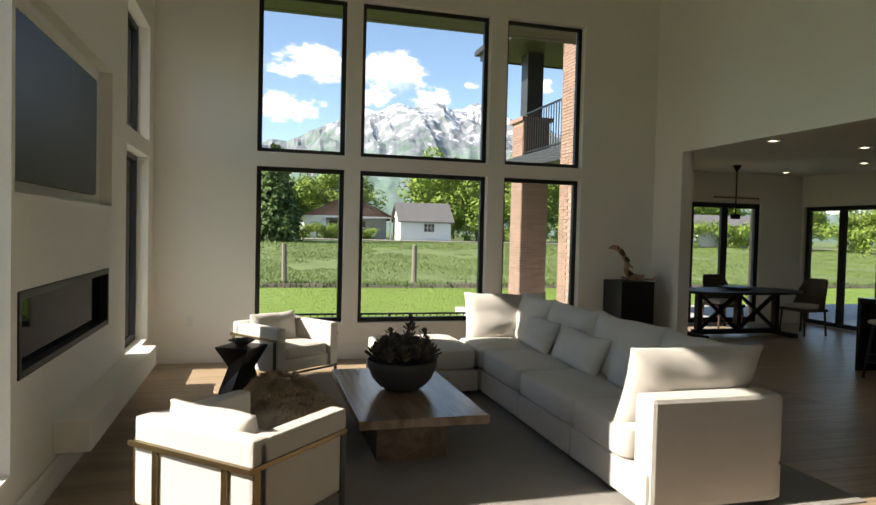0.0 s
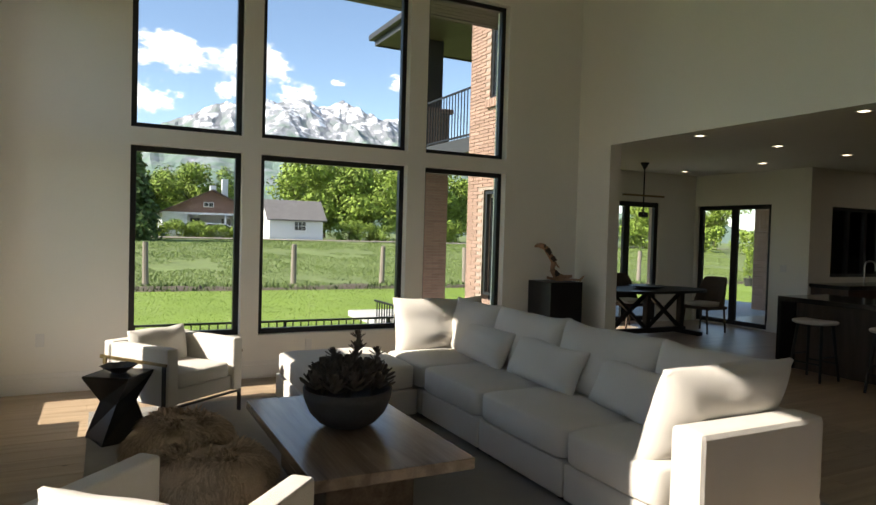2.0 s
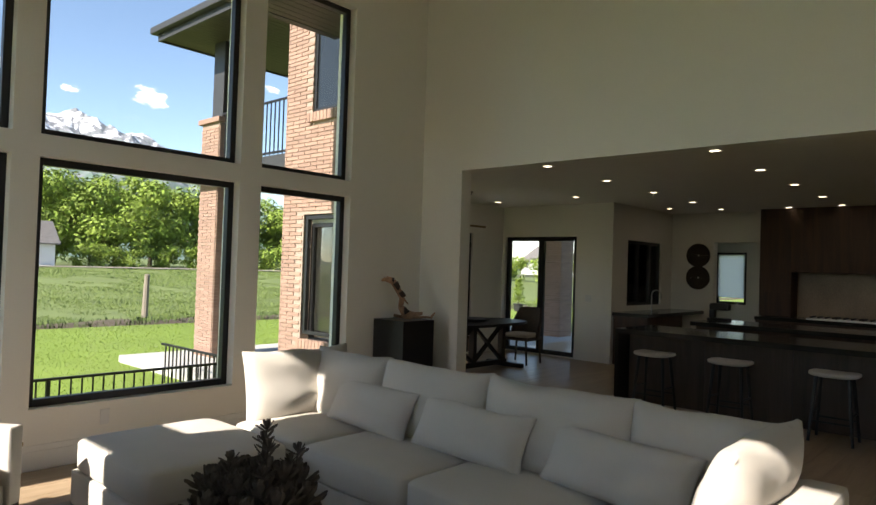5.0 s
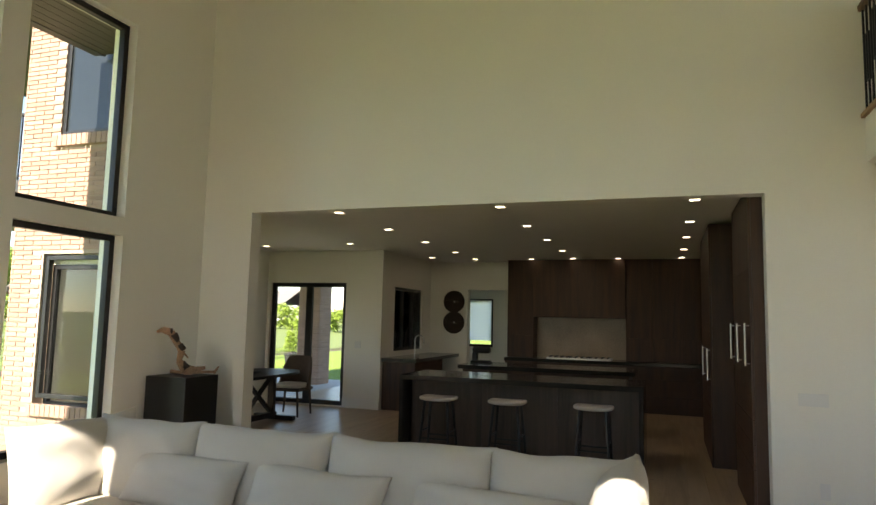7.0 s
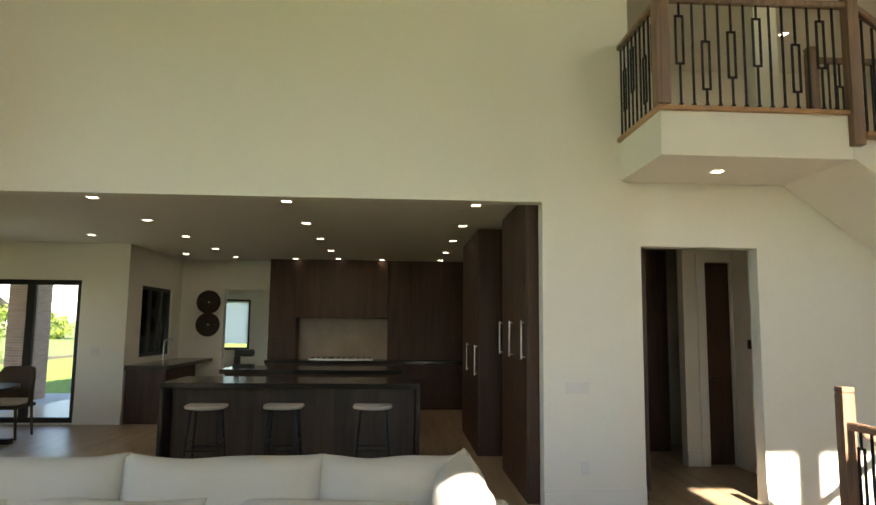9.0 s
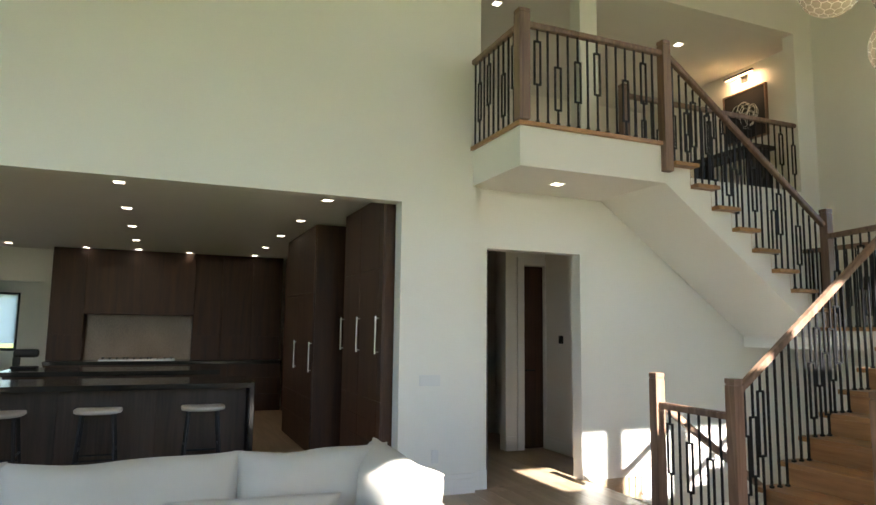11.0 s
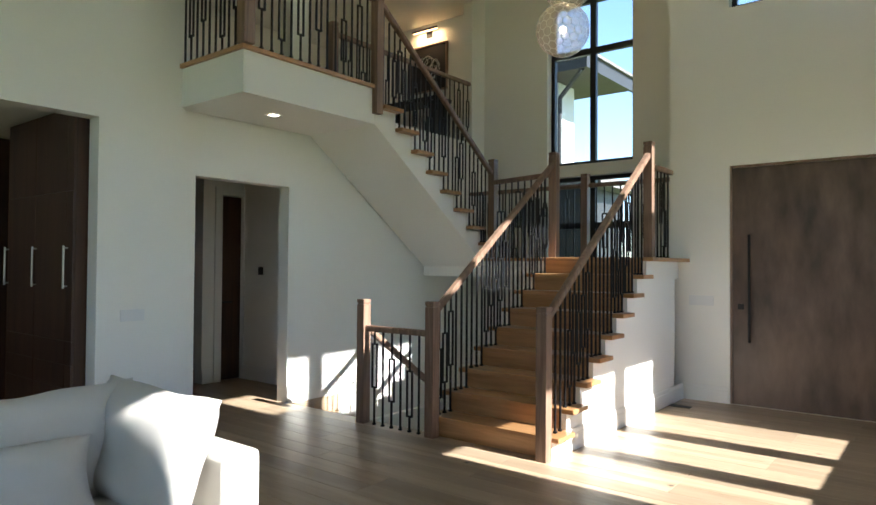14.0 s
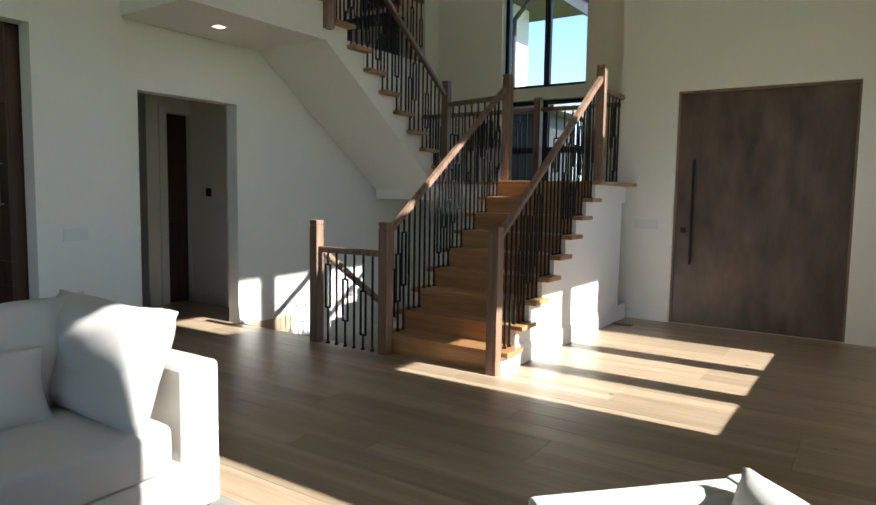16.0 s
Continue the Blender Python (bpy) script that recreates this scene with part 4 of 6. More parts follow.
# ---- armchairs ----
def armchair():
    c = thing("armchair", "white upholstered armchair in a slim brass frame", "armchair", group="armchairs")
    part("seat_box", RB(0.015, (-0.33, 0.33, -0.30, 0.34, 0.20, 0.33)), M_LINEN2, c)
    bm = bmesh.new()
    soft_block(bm, 0.60, 0.62, 0.13, Matrix.Translation((0, 0.05, 0.385)), 0.22, 0.02)
    part("seat_cushion", bm, M_LINEN2, c, smooth=True)
    for sx in (-1, 1):
        bm = bmesh.new()
        rbox(bm, sx * 0.37 - 0.055, sx * 0.37 + 0.055, -0.36, 0.37, 0.20, 0.655, r=0.02, seg=3)
        part("arm", bm, M_LINEN2, c)
    part("back", RB(0.02, (-0.425, 0.425, -0.40, -0.285, 0.20, 0.665)), M_LINEN2, c)
    bm = bmesh.new()
    pillow(bm, 0.60, 0.35, 0.2, Matrix.Translation((0, -0.20, 0.39)) @ pose(0, 0, 0, 10, 0, 0), 2, pinch=0.02)
    part("back_pillow", bm, M_LINEN2, c, smooth=True)
    for sx in (-1, 1):
        part("frame_leg", RB(0.002, (sx * 0.43 - 0.006, sx * 0.43 + 0.006, 0.31, 0.35, 0, 0.52)), M_DARKTRIM, c)
        part("frame_leg", RB(0.002, (sx * 0.43 - 0.006, sx * 0.43 + 0.006, -0.40, -0.36, 0, 0.52)), M_BRASS, c)
        part("frame_rail", RB(0.002, (sx * 0.43 - 0.007, sx * 0.43 + 0.007, -0.43, 0.36, 0.52, 0.545)), M_BRASS, c)
    part("frame_rail", RB(0.002, (-0.44, 0.44, -0.432, -0.405, 0.515, 0.545)), M_BRASS, c)
    part("frame_rail", RB(0.002, (-0.424, 0.424, 0.345, 0.36, 0.175, 0.195)), M_DARKTRIM, c)
    for sx in (-0.25, 0.25):
        part("frame_leg", RB(0.002, (sx - 0.02, sx + 0.02, -0.415, -0.402, 0, 0.515)), M_BRASS, c)
    return c


chair = armchair()
chair.matrix_basis = pose(1.21, 6.63, 0.012, 0, 0, -43)
other = copy_thing(chair, pose(1.55, 9.94, 0.012, 0, 0, -143))
chair.scale = other.scale = (0.91, 0.91, 0.95)

# ---- side table and fur ottomans ----
st = thing("side_table", "black carved hourglass side table", "table", 1.12, 9.50, 0.0, rz=8)
bm = bmesh.new()
lv = [(0.0, 0.235, 10), (0.03, 0.23, 11), (0.28, 0.12, 30), (0.465, 0.24, 50), (0.48, 0.24, 50)]
rings = []
for z, r, tw in lv:
    rings.append([bm.verts.new((r * math.cos(math.radians(tw + 45 + 90 * i)), r * math.sin(math.radians(tw + 45 + 90 * i)), z)) for i in range(4)])
for a, b in zip(rings, rings[1:]):
    for i in range(4):
        bm.faces.new((a[i], a[(i + 1) % 4], b[(i + 1) % 4], b[i]))
bm.faces.new(rings[0][::-1])
bm.faces.new(rings[-1])
part("body", bm, M_BLACK, st)
bm = bmesh.new()
for r0, z0, r1, z1 in ((0.05, 0.0, 0.05, 0.004), (0.05, 0.004, 0.13, 0.055), (0.13, 0.055, 0.12, 0.058), (0.12, 0.058, 0.04, 0.016)):
    a = [[bm.verts.new((r * math.cos(i * math.pi / 3), r * math.sin(i * math.pi / 3), z)) for i in range(6)] for r, z in ((r0, z0), (r1, z1))]
    for i in range(6):
        bm.faces.new((a[0][i], a[0][(i + 1) % 6], a[1][(i + 1) % 6], a[1][i]))
bmesh.ops.remove_doubles(bm, verts=bm.verts, dist=0.0005)
d = tagged(part("dish", bm, M_BOWL), "shallow black faceted dish on the side table", "bowl")
d.matrix_basis = pose(1.12, 9.50, 0.481)


def fur_ottoman(x, y, seed):
    o = thing("fur_ottoman", "round ottoman covered in taupe sheepskin", "ottoman", x, y, 0.012, rz=seed * 40, group="sheepskin ottomans")
    r = random.Random(seed)
    bm = bmesh.new()
    soft_block(bm, 0.48, 0.48, 0.33, Matrix.Translation((0, 0, 0.17)), 0.6, 0.02)
    part("body", bm, M_FUR, o, smooth=True)
    vs, fs = [], []
    for i in range(15000):
        a, h = r.uniform(0, 2 * math.pi), r.random()
        el = math.asin(min(1, h ** 0.8)) if r.random() < 0.6 else r.uniform(-0.9, 0.3)
        ce, se = math.cos(el) ** 0.6, math.copysign(abs(math.sin(el)) ** 0.6, math.sin(el))
        p = Vector((0.245 * ce * math.cos(a), 0.245 * ce * math.sin(a), 0.18 + 0.17 * se))
        n = Vector((math.cos(el) * math.cos(a), math.cos(el) * math.sin(a), math.sin(el)))
        clump = Vector((noise.noise(p * 9), noise.noise(p * 9 + Vector((9, 0, 0))), noise.noise(p * 9 + Vector((0, 9, 0))) - 0.5))
        d = (n * 0.75 + clump * 1.25 + Vector((r.uniform(-0.3, 0.3), r.uniform(-0.3, 0.3), -0.15))).normalized()
        s = n.cross(d)
        s = (s if s.length > 0.05 else Vector((1, 0, 0))).normalized() * 0.005
        L = r.uniform(0.045, 0.085)
        k = len(vs)
        mid = p + d * L * 0.55 + n * 0.008
        tip = p + d * L + Vector((0, 0, -0.012))
        tip.z, mid.z = max(tip.z, 0.004), max(mid.z, 0.004)
        vs += [p - s, p + s, mid + s * 0.8, mid - s * 0.8, tip]
        fs += [(k, k + 1, k + 2, k + 3), (k + 3, k + 2, k + 4)]
    me = bpy.data.meshes.new("fur")
    me.from_pydata(vs, [], fs)
    me.materials.append(M_FUR)
    f = new("fur", me)
    f.parent = o


fur_ottoman(1.44, 8.47, 1)
fur_ottoman(1.53, 7.80, 2)
for o in bpy.data.objects:
    if o.name.startswith("fur_ottoman"):
        o.scale = (1.15, 1.15, 1.04)

# ---- pedestal with driftwood ----
ped = tagged(part("pedestal", RB(0.005, (5.79, 6.27, 10.66, 11.13, 0.0, 1.0)), M_BLACK), "tall square black display pedestal", "pedestal")
bm = bmesh.new()
path = [(0.10, 0.0, 0.03), (0.02, 0.02, 0.05), (-0.04, 0.0, 0.14), (-0.02, 0.0, 0.24), (-0.08, 0.01, 0.33), (-0.14, 0.0, 0.42), (-0.22, 0.0, 0.44), (-0.26, 0.0, 0.42)]
rad = [0.05, 0.045, 0.03, 0.034, 0.03, 0.035, 0.03, 0.012]
for (a, b, r0, r1) in zip(path, path[1:], rad, rad[1:]):
    cyl(bm, a, b, r0, r1, 9)
for a, b, r in (((0.02, 0.0, 0.04), (0.20, -0.05, 0.08), 0.03), ((0.08, 0.03, 0.0), (-0.1, 0.06, 0.04), 0.028), ((0.10, 0, 0.03), (0.30, -0.02, 0.03), 0.02), ((-0.02, 0, 0.24), (0.05, 0.02, 0.17), 0.012), ((0.30, -0.02, 0.02), (0.36, 0.0, 0.08), 0.016)):
    cyl(bm, a, b, r, r * 0.55, 8)
for v in bm.verts:
    v.co += noise.noise_vector(v.co * 14) * 0.02
    v.co.z = max(v.co.z, 0.0)
dw = tagged(part("driftwood_sculpture", bm, M_DRIFT, smooth=True), "gnarled reddish driftwood sculpture on a pedestal", "sculpture")
bm = bmesh.new()
for i, k in ((1, 0.6), (3, 0.5), (4, 0.7), (5, 0.4)):
    a, b = Vector(path[i]), Vector(path[i + 1])
    cyl(bm, a.lerp(b, 0.1) + Vector((0.014, -0.014, 0.004)), a.lerp(b, 0.1 + k) + Vector((0.014, -0.014, 0.004)), rad[i] * 0.85, rad[i + 1] * 0.8, 8)
for v in bm.verts:
    v.co += noise.noise_vector(v.co * 14) * 0.02
    v.co.z = max(v.co.z, 0.002)
part("bark", bm, M_BARK, dw, "dark bark left on the wood", smooth=True)
dw.matrix_basis = pose(6.03, 10.90, 1.0, 0, 0, -35)

# ---- chandelier ----
ch = thing("globe_chandelier", "cluster of wire-mesh capiz globes with lit bulbs", "chandelier", 4.55, 1.75, TOP)
part("canopy", (lambda b: (cyl(b, (0, 0, -0.04), (0, 0, 0), 0.22, seg=24), b)[1])(bmesh.new()), M_STEEL, ch)
M_CAPIZ = mat("capiz_shell", (0.72, 0.68, 0.60), 0.35, var=0.1, scale=9, bump=0.05)
M_CAPIZ.node_tree.nodes["Principled BSDF"].inputs["Alpha"].default_value = 0.35
for x, y, z in ((4.97, 1.75, 4.89), (4.25, 1.75, 4.55), (4.31, 1.75, 4.035), (4.75, 2.0, 5.3), (4.2, 1.55, 5.4)):
    x, y, z = x - 4.55, y - 1.75, z - TOP
    bm = bmesh.new()
    bmesh.ops.create_icosphere(bm, subdivisions=4, radius=0.285, matrix=Matrix.Translation((x, y, z)))
    g = part("globe", bm, M_CAPIZ, ch, smooth=True)
    bm = bmesh.new()
    bmesh.ops.create_icosphere(bm, subdivisions=3, radius=0.288, matrix=Matrix.Translation((x, y, z)))
    dual = bmesh.new()
    for v in bm.verts:
        cs = [(f.calc_center_median() - Vector((x, y, z))).normalized() * 0.288 + Vector((x, y, z)) for f in v.link_faces]
        n = (v.co - Vector((x, y, z))).normalized()
        t = n.orthogonal().normalized()
        q = n.cross(t)
        cs.sort(key=lambda c: math.atan2((c - v.co).dot(q), (c - v.co).dot(t)))
        inner = [c.lerp(sum(cs, Vector()) / len(cs), 0.10) for c in cs]
        o = [dual.verts.new(c) for c in cs]
        i = [dual.verts.new(c) for c in inner]
        for k2 in range(len(cs)):
            j = (k2 + 1) % len(cs)
            dual.faces.new((o[k2], o[j], i[j], i[k2]))
    bm.free()
    part("wire_mesh", dual, M_STEEL, g)
    bm = bmesh.new()
    bmesh.ops.create_uvsphere(bm, u_segments=10, v_segments=8, radius=0.035, matrix=Matrix.Translation((x, y, z)))
    part("bulb", bm, M_BULB, g)
    bm = bmesh.new()
    cyl(bm, (x, y, z + 0.28), (x * 0.3, y * 0.3, -0.04), 0.003, seg=6)
    part("cord", bm, M_STEEL, g)

# ---- upper hall things ----
art = thing("abstract_painting", "black canvas with looping white brushstrokes", "painting", 7.72, -0.16, 4.33)
part("canvas", RB(0.004, (-0.36, 0.36, 0.002, 0.04, 0.0, 0.72)), M_CANVAS, art)
rng = random.Random(9)
for i in range(9):
    bm = bmesh.new()
    cx, cz, ra, rb, tw = rng.uniform(-0.14, 0.14), rng.uniform(0.22, 0.5), rng.uniform(0.07, 0.16), rng.uniform(0.07, 0.15), rng.uniform(0, 3)
    pts = [(cx + ra * math.cos(a * math.pi / 16) * math.cos(tw) - rb * math.sin(a * math.pi / 16) * math.sin(tw), cz + ra * math.cos(a * math.pi / 16) * math.sin(tw) + rb * math.sin(a * math.pi / 16) * math.cos(tw)) for a in range(33)]
    for p, q in zip(pts, pts[1:]):
        bar(bm, (p[0], 0.0415 + 0.0004 * i, p[1]), (q[0], 0.0415 + 0.0004 * i, q[1]), 0.008, 0.004)
    part("brushstroke", bm, M_PAINT, art)
part("picture_frame", RB(0.003, (-0.385, -0.362, 0.002, 0.05, -0.022, 0.742), (0.362, 0.385, 0.002, 0.05, -0.022, 0.742), (-0.362, 0.362, 0.002, 0.05, -0.022, -0.002), (-0.362, 0.362, 0.002, 0.05, 0.722, 0.742)), M_RAIL, art)
pl = thing("picture_light", "slim black picture light glowing warm on the wall", "lamp", 7.72, -0.16, 5.25)
bm = RB(0.003, (-0.06, 0.06, 0.002, 0.012, -0.05, 0.05))
cyl(bm, (0, 0.012, 0.0), (0, 0.13, 0.04), 0.008)
part("bracket", bm, M_IRON, pl)
part("shade", RB(0.004, (-0.26, 0.26, 0.11, 0.145, 0.03, 0.06)), M_IRON, pl)
part("glow_strip", B((-0.24, 0.24, 0.10, 0.14, 0.022, 0.028)), M_PICLIGHT, pl)
pl2 = new("picture_light_lamp", bpy.data.lights.new("picture_light_lamp", "AREA"))
pl2.data.shape, pl2.data.size, pl2.data.size_y, pl2.data.energy, pl2.data.color = "RECTANGLE", 0.5, 0.03, 1.1, (1.0, 0.6, 0.28)
pl2.matrix_world = look((7.72, -0.04, 5.265), (7.72, -0.17, 5.07))
cs = thing("console_table", "dark console table in the upper hall", "table", 7.8, 0.12, 3.31)
part("top", RB(0.005, (-0.6, 0.6, -0.2, 0.2, 0.72, 0.78)), M_BLACK, cs)
for sx in (-0.5, 0.5):
    part("leg", RB(0.005, (sx - 0.05, sx + 0.05, -0.15, 0.15, 0, 0.72)), M_BLACK, cs)
pc = thing("pantry_cabinet", "tall dark walnut cabinet in the back hall", "cabinet", 8.2, 4.68, 0)
part("carcass", B((-1.35, 1.35, -0.12, 0.18, 0, 2.6)), M_CAB, pc)
for i in range(4):
    part("door", RB(0.002, (-1.35 + 0.675 * i + 0.002, -0.675 + 0.675 * i - 0.002, -0.142, -0.122, 0.08, 2.59)), M_CAB, pc)
ec = thing("hall_cabinet", "tall dark walnut cabinet closing the end of the back hall", "cabinet", 9.42, 3.95, 0)
part("carcass", B((-0.22, 0.27, -0.58, 0.58, 0, 2.6)), M_CAB, ec)
for i in range(2):
    part("door", RB(0.002, (-0.242, -0.222, -0.58 + 0.58 * i + 0.002, 0.58 * i - 0.002, 0.08, 2.59)), M_CAB, ec)
hd = thing("hall_door", "dark stained door standing in a white casing", "door", kind="structure")
part("leaf", RB(0.003, (8.34, 8.38, 2.965, 3.275, 0.01, 2.35)), M_CAB, hd)
bm = bmesh.new()
cyl(bm, (8.34, 3.23, 1.0), (8.29, 3.23, 1.0), 0.012, seg=10)
cyl(bm, (8.29, 3.235, 1.0), (8.29, 3.12, 1.0), 0.009, seg=10)
part("door_handle", bm, M_IRON, hd, "black lever handle")
part("casing", RB(0.003, (8.275, 8.30, 2.952, 2.966, 0, 2.46), (8.275, 8.30, 3.28, 3.38, 0, 2.46), (8.275, 8.30, 2.966, 3.28, 2.36, 2.46)), M_TRIM, hd)


# ---- recessed lights ----
def downlight(x, y, z):
    d = thing("recessed_light", "small square recessed ceiling light, lit", "lamp", x, y, z, group="recessed lights")
    w = 0.045
    part("trim", B((-w - 0.012, -w, -w - 0.012, w + 0.012, -0.006, 0), (w, w + 0.012, -w - 0.012, w + 0.012, -0.006, 0), (-w, w, -w - 0.012, -w, -0.006, 0), (-w, w, w, w + 0.012, -0.006, 0)), M_TRIM, d)
    part("lens", B((-w, w, -w, w, -0.004, -0.001)), M_LAMP, d)
    return d


first = downlight(7.43, 6.10, KC)
for x in (7.43, 8.88, 10.35, 11.9, 13.25):
    for y in (6.10, 8.05, 9.98):
        if (x, y) != (7.43, 6.10):
            copy_thing(first, pose(x, y, KC))
for x, y, z in ((10.37, 11.32, KC), (10.5, 13.03, KC), (12.8, 10.75, KC), (13.35, 7.22, KC), (13.35, 8.87, KC), (6.1, 4.18, 2.914), (7.5, 1.3, 5.43), (8.7, 1.9, 5.43), (7.5, 4.1, 5.43), (8.9, 4.7, 5.43)):
    copy_thing(first, pose(x, y, z))
# Added fill lamps under the recessed lights: two in kitchen, one in upper hall.
for i, (x, y) in enumerate(((8.88, 8.05), (11.9, 8.05), (8.7, 1.9))):
    lamp = new("kitchen_ceiling_lamp", bpy.data.lights.new("kitchen_ceiling_lamp", "AREA"))
    lamp.data.size, lamp.data.energy, lamp.data.color = 0.5, 1.5 if i < 2 else 0.7, (1.0, 0.85, 0.65)
    lamp.matrix_world = look((x, y, KC - 0.02 if y > 4 else 5.40), (x, y, 0))


# ---- kitchen ----
def cabinet(name, x0, x1, y0, y1, z0, z1, face, doors, label, handles="", hz=None, zs=(), material=None):
    """A cabinet run unit whose doors lie on the face 'w' (towards -x) or 'n' (towards +y). zs: heights of the splits between fronts."""
    c = thing(name, label, "cabinet", (x0 + x1) / 2, (y0 + y1) / 2, z0, group=name + "s")
    hx, hy, h = (x1 - x0) / 2, (y1 - y0) / 2, z1 - z0
    part("carcass", B((-hx + 0.022, hx, -hy, hy, 0, h) if face == "w" else (-hx, hx, -hy, hy - 0.022, 0, h)), M_CAB, c)
    lev = [0.0, *zs, h]
    span = 2 * hy if face == "w" else 2 * hx
    for k in range(len(lev) - 1):
        for i in range(doors):
            a, b = -span / 2 + span * i / doors + 0.002, -span / 2 + span * (i + 1) / doors - 0.002
            lo, hi = lev[k] + 0.002, lev[k + 1] - 0.002
            d = part("door", RB(0.002, (-hx, -hx + 0.02, a, b, lo, hi) if face == "w" else (a, b, hy - 0.02, hy, lo, hi)), material or M_CAB, c)
            if handles and hz and lev[k] <= hz[0] < lev[k + 1]:
                m = b - 0.035 if handles == "r" else a + 0.035
                bm = bmesh.new()
                if face == "w":
                    cyl(bm, (-hx - 0.035, m, hz[0]), (-hx - 0.035, m, hz[1]), 0.009)
                    for z in (hz[0] + 0.02, hz[1] - 0.02):
                        cyl(bm, (-hx - 0.035, m, z), (-hx, m, z), 0.006)
                else:
                    cyl(bm, (m, hy + 0.035, hz[0]), (m, hy + 0.035, hz[1]), 0.009)
                    for z in (hz[0] + 0.02, hz[1] - 0.02):
                        cyl(bm, (m, hy + 0.035, z), (m, hy, z), 0.006)
                part("handle", bm, M_STEEL, d, "steel bar handle")
    return c


def worktop(name, x0, x1, y0, y1, label, ends=()):
    t = thing(name, label, "worktop", (x0 + x1) / 2, (y0 + y1) / 2, 0)
    hx, hy = (x1 - x0) / 2, (y1 - y0) / 2
    part("slab", RB(0.004, (-hx, hx, -hy, hy, 0.845, 0.905)), M_STONE, t)
    for e in ends:
        part("waterfall_end", RB(0.004, (-hx, hx, e * hy - (0.05 if e > 0 else 0), e * hy + (0.05 if e < 0 else 0), 0, 0.845)), M_STONE, t)


for i in range(3):
    cabinet("island_cabinet", 8.68, 9.34, 6.68 + 0.94 * i, 7.62 + 0.94 * i, 0.0, 0.843, "w", 1, "grey-brown island cabinet front below the worktop", material=M_ISL)
worktop("island_worktop", 8.40, 9.37, 6.625, 9.557, "black stone island worktop with waterfall ends", (-1, 1))
for i in range(3):
    cabinet("inner_island_cabinet", 10.75, 11.55, 6.9 + 0.85 * i, 7.75 + 0.85 * i, 0.0, 0.843, "w", 2, "walnut inner island cabinet")
worktop("inner_island_worktop", 10.65, 11.65, 6.82, 9.5, "black stone inner island worktop")
for y0, y1 in ((8.85, 9.37), (6.62, 7.098), (5.53, 6.618)):
    cabinet("wall_cabinet", 13.5, 13.95, y0, y1, 0.91, KC - 0.002, "w", 2 if y1 - y0 > 1 else 1, "tall dark walnut wall cabinet to the ceiling", zs=(0.43,))
cabinet("range_hood_cabinet", 13.45, 13.95, 7.1, 8.848, 1.70, KC - 0.002, "w", 1, "dark walnut hood cabinet over the range")
for i in range(4):
    cabinet("base_cabinet", 13.31, 13.95, 5.53 + 0.96 * i, 6.49 + 0.96 * i, 0.0, 0.843, "w", 1, "dark walnut drawer cabinet", zs=(0.3, 0.6))
worktop("back_worktop", 13.28, 13.95, 5.53, 9.38, "black stone worktop along the back wall")
tagged(part("backsplash", B((13.92, 13.948, 7.1, 8.848, 0.905, 1.70)), M_SPLASH), "veined brown stone backsplash", "backsplash", kind="structure")
hob = thing("range_hob", "steel gas range top set in the worktop", "stove", 13.55, 7.97, 0.905)
part("body", RB(0.004, (-0.22, 0.25, -0.6, 0.6, 0.0, 0.03)), M_STEEL, hob)
for i in range(3):
    part("grate", B(*[(-0.16, 0.2, -0.55 + 0.38 * i + 0.11 * j, -0.535 + 0.38 * i + 0.11 * j, 0.03, 0.055) for j in range(4)]), M_IRON, hob)
for i in range(5):
    bm = bmesh.new()
    cyl(bm, (-0.24, -0.4 + 0.2 * i, 0.005), (-0.22, -0.4 + 0.2 * i, 0.005), 0.02)
    part("knob", bm, M_STEEL, hob)
for a, b in ((6.74, 6.868), (6.87, 7.518), (7.52, 8.17)):
    cabinet("tall_cabinet", a, b, 5.05, 5.71, 0.0, KC - 0.03, "n", 1, "tall dark walnut cabinet with long steel pulls", "r", (1.27, 1.63), (0.43, 0.63, 0.83, 2.09))
cabinet("fridge_cabinet", 8.9, 10.85, 5.05, 5.9, 0.0, KC - 0.03, "n", 2, "dark walnut refrigerator cabinet with long pulls", "l", (0.97, 1.34), (0.35, 0.65, 1.95))
for i in range(2):
    cabinet("tall_cabinet", 10.87 + 1.2 * i, 12.05 + 1.2 * i, 5.05, 5.52, 0.0, KC - 0.03, "n", 3, "tall dark walnut cabinet", zs=(0.9, 1.95))
cabinet("sink_cabinet", 11.45, 12.95, 10.53, 11.15, 0.0, 0.843, "w", 1, "walnut sink cabinet under the window")
worktop("sink_worktop", 11.42, 13.93, 10.50, 11.165, "black stone worktop with the sink")
tap = thing("kitchen_tap", "arched chrome kitchen tap", "tap", 12.7, 11.02, 0.905)
bm = bmesh.new()
pts = [(0, 0, 0), (0, 0, 0.3)] + [(0, -0.09 + 0.09 * math.cos(a), 0.3 + 0.09 * math.sin(a)) for a in (0.5, 1.0, 1.57, 2.1, 2.6, 3.14)] + [(0, -0.18, 0.22)]
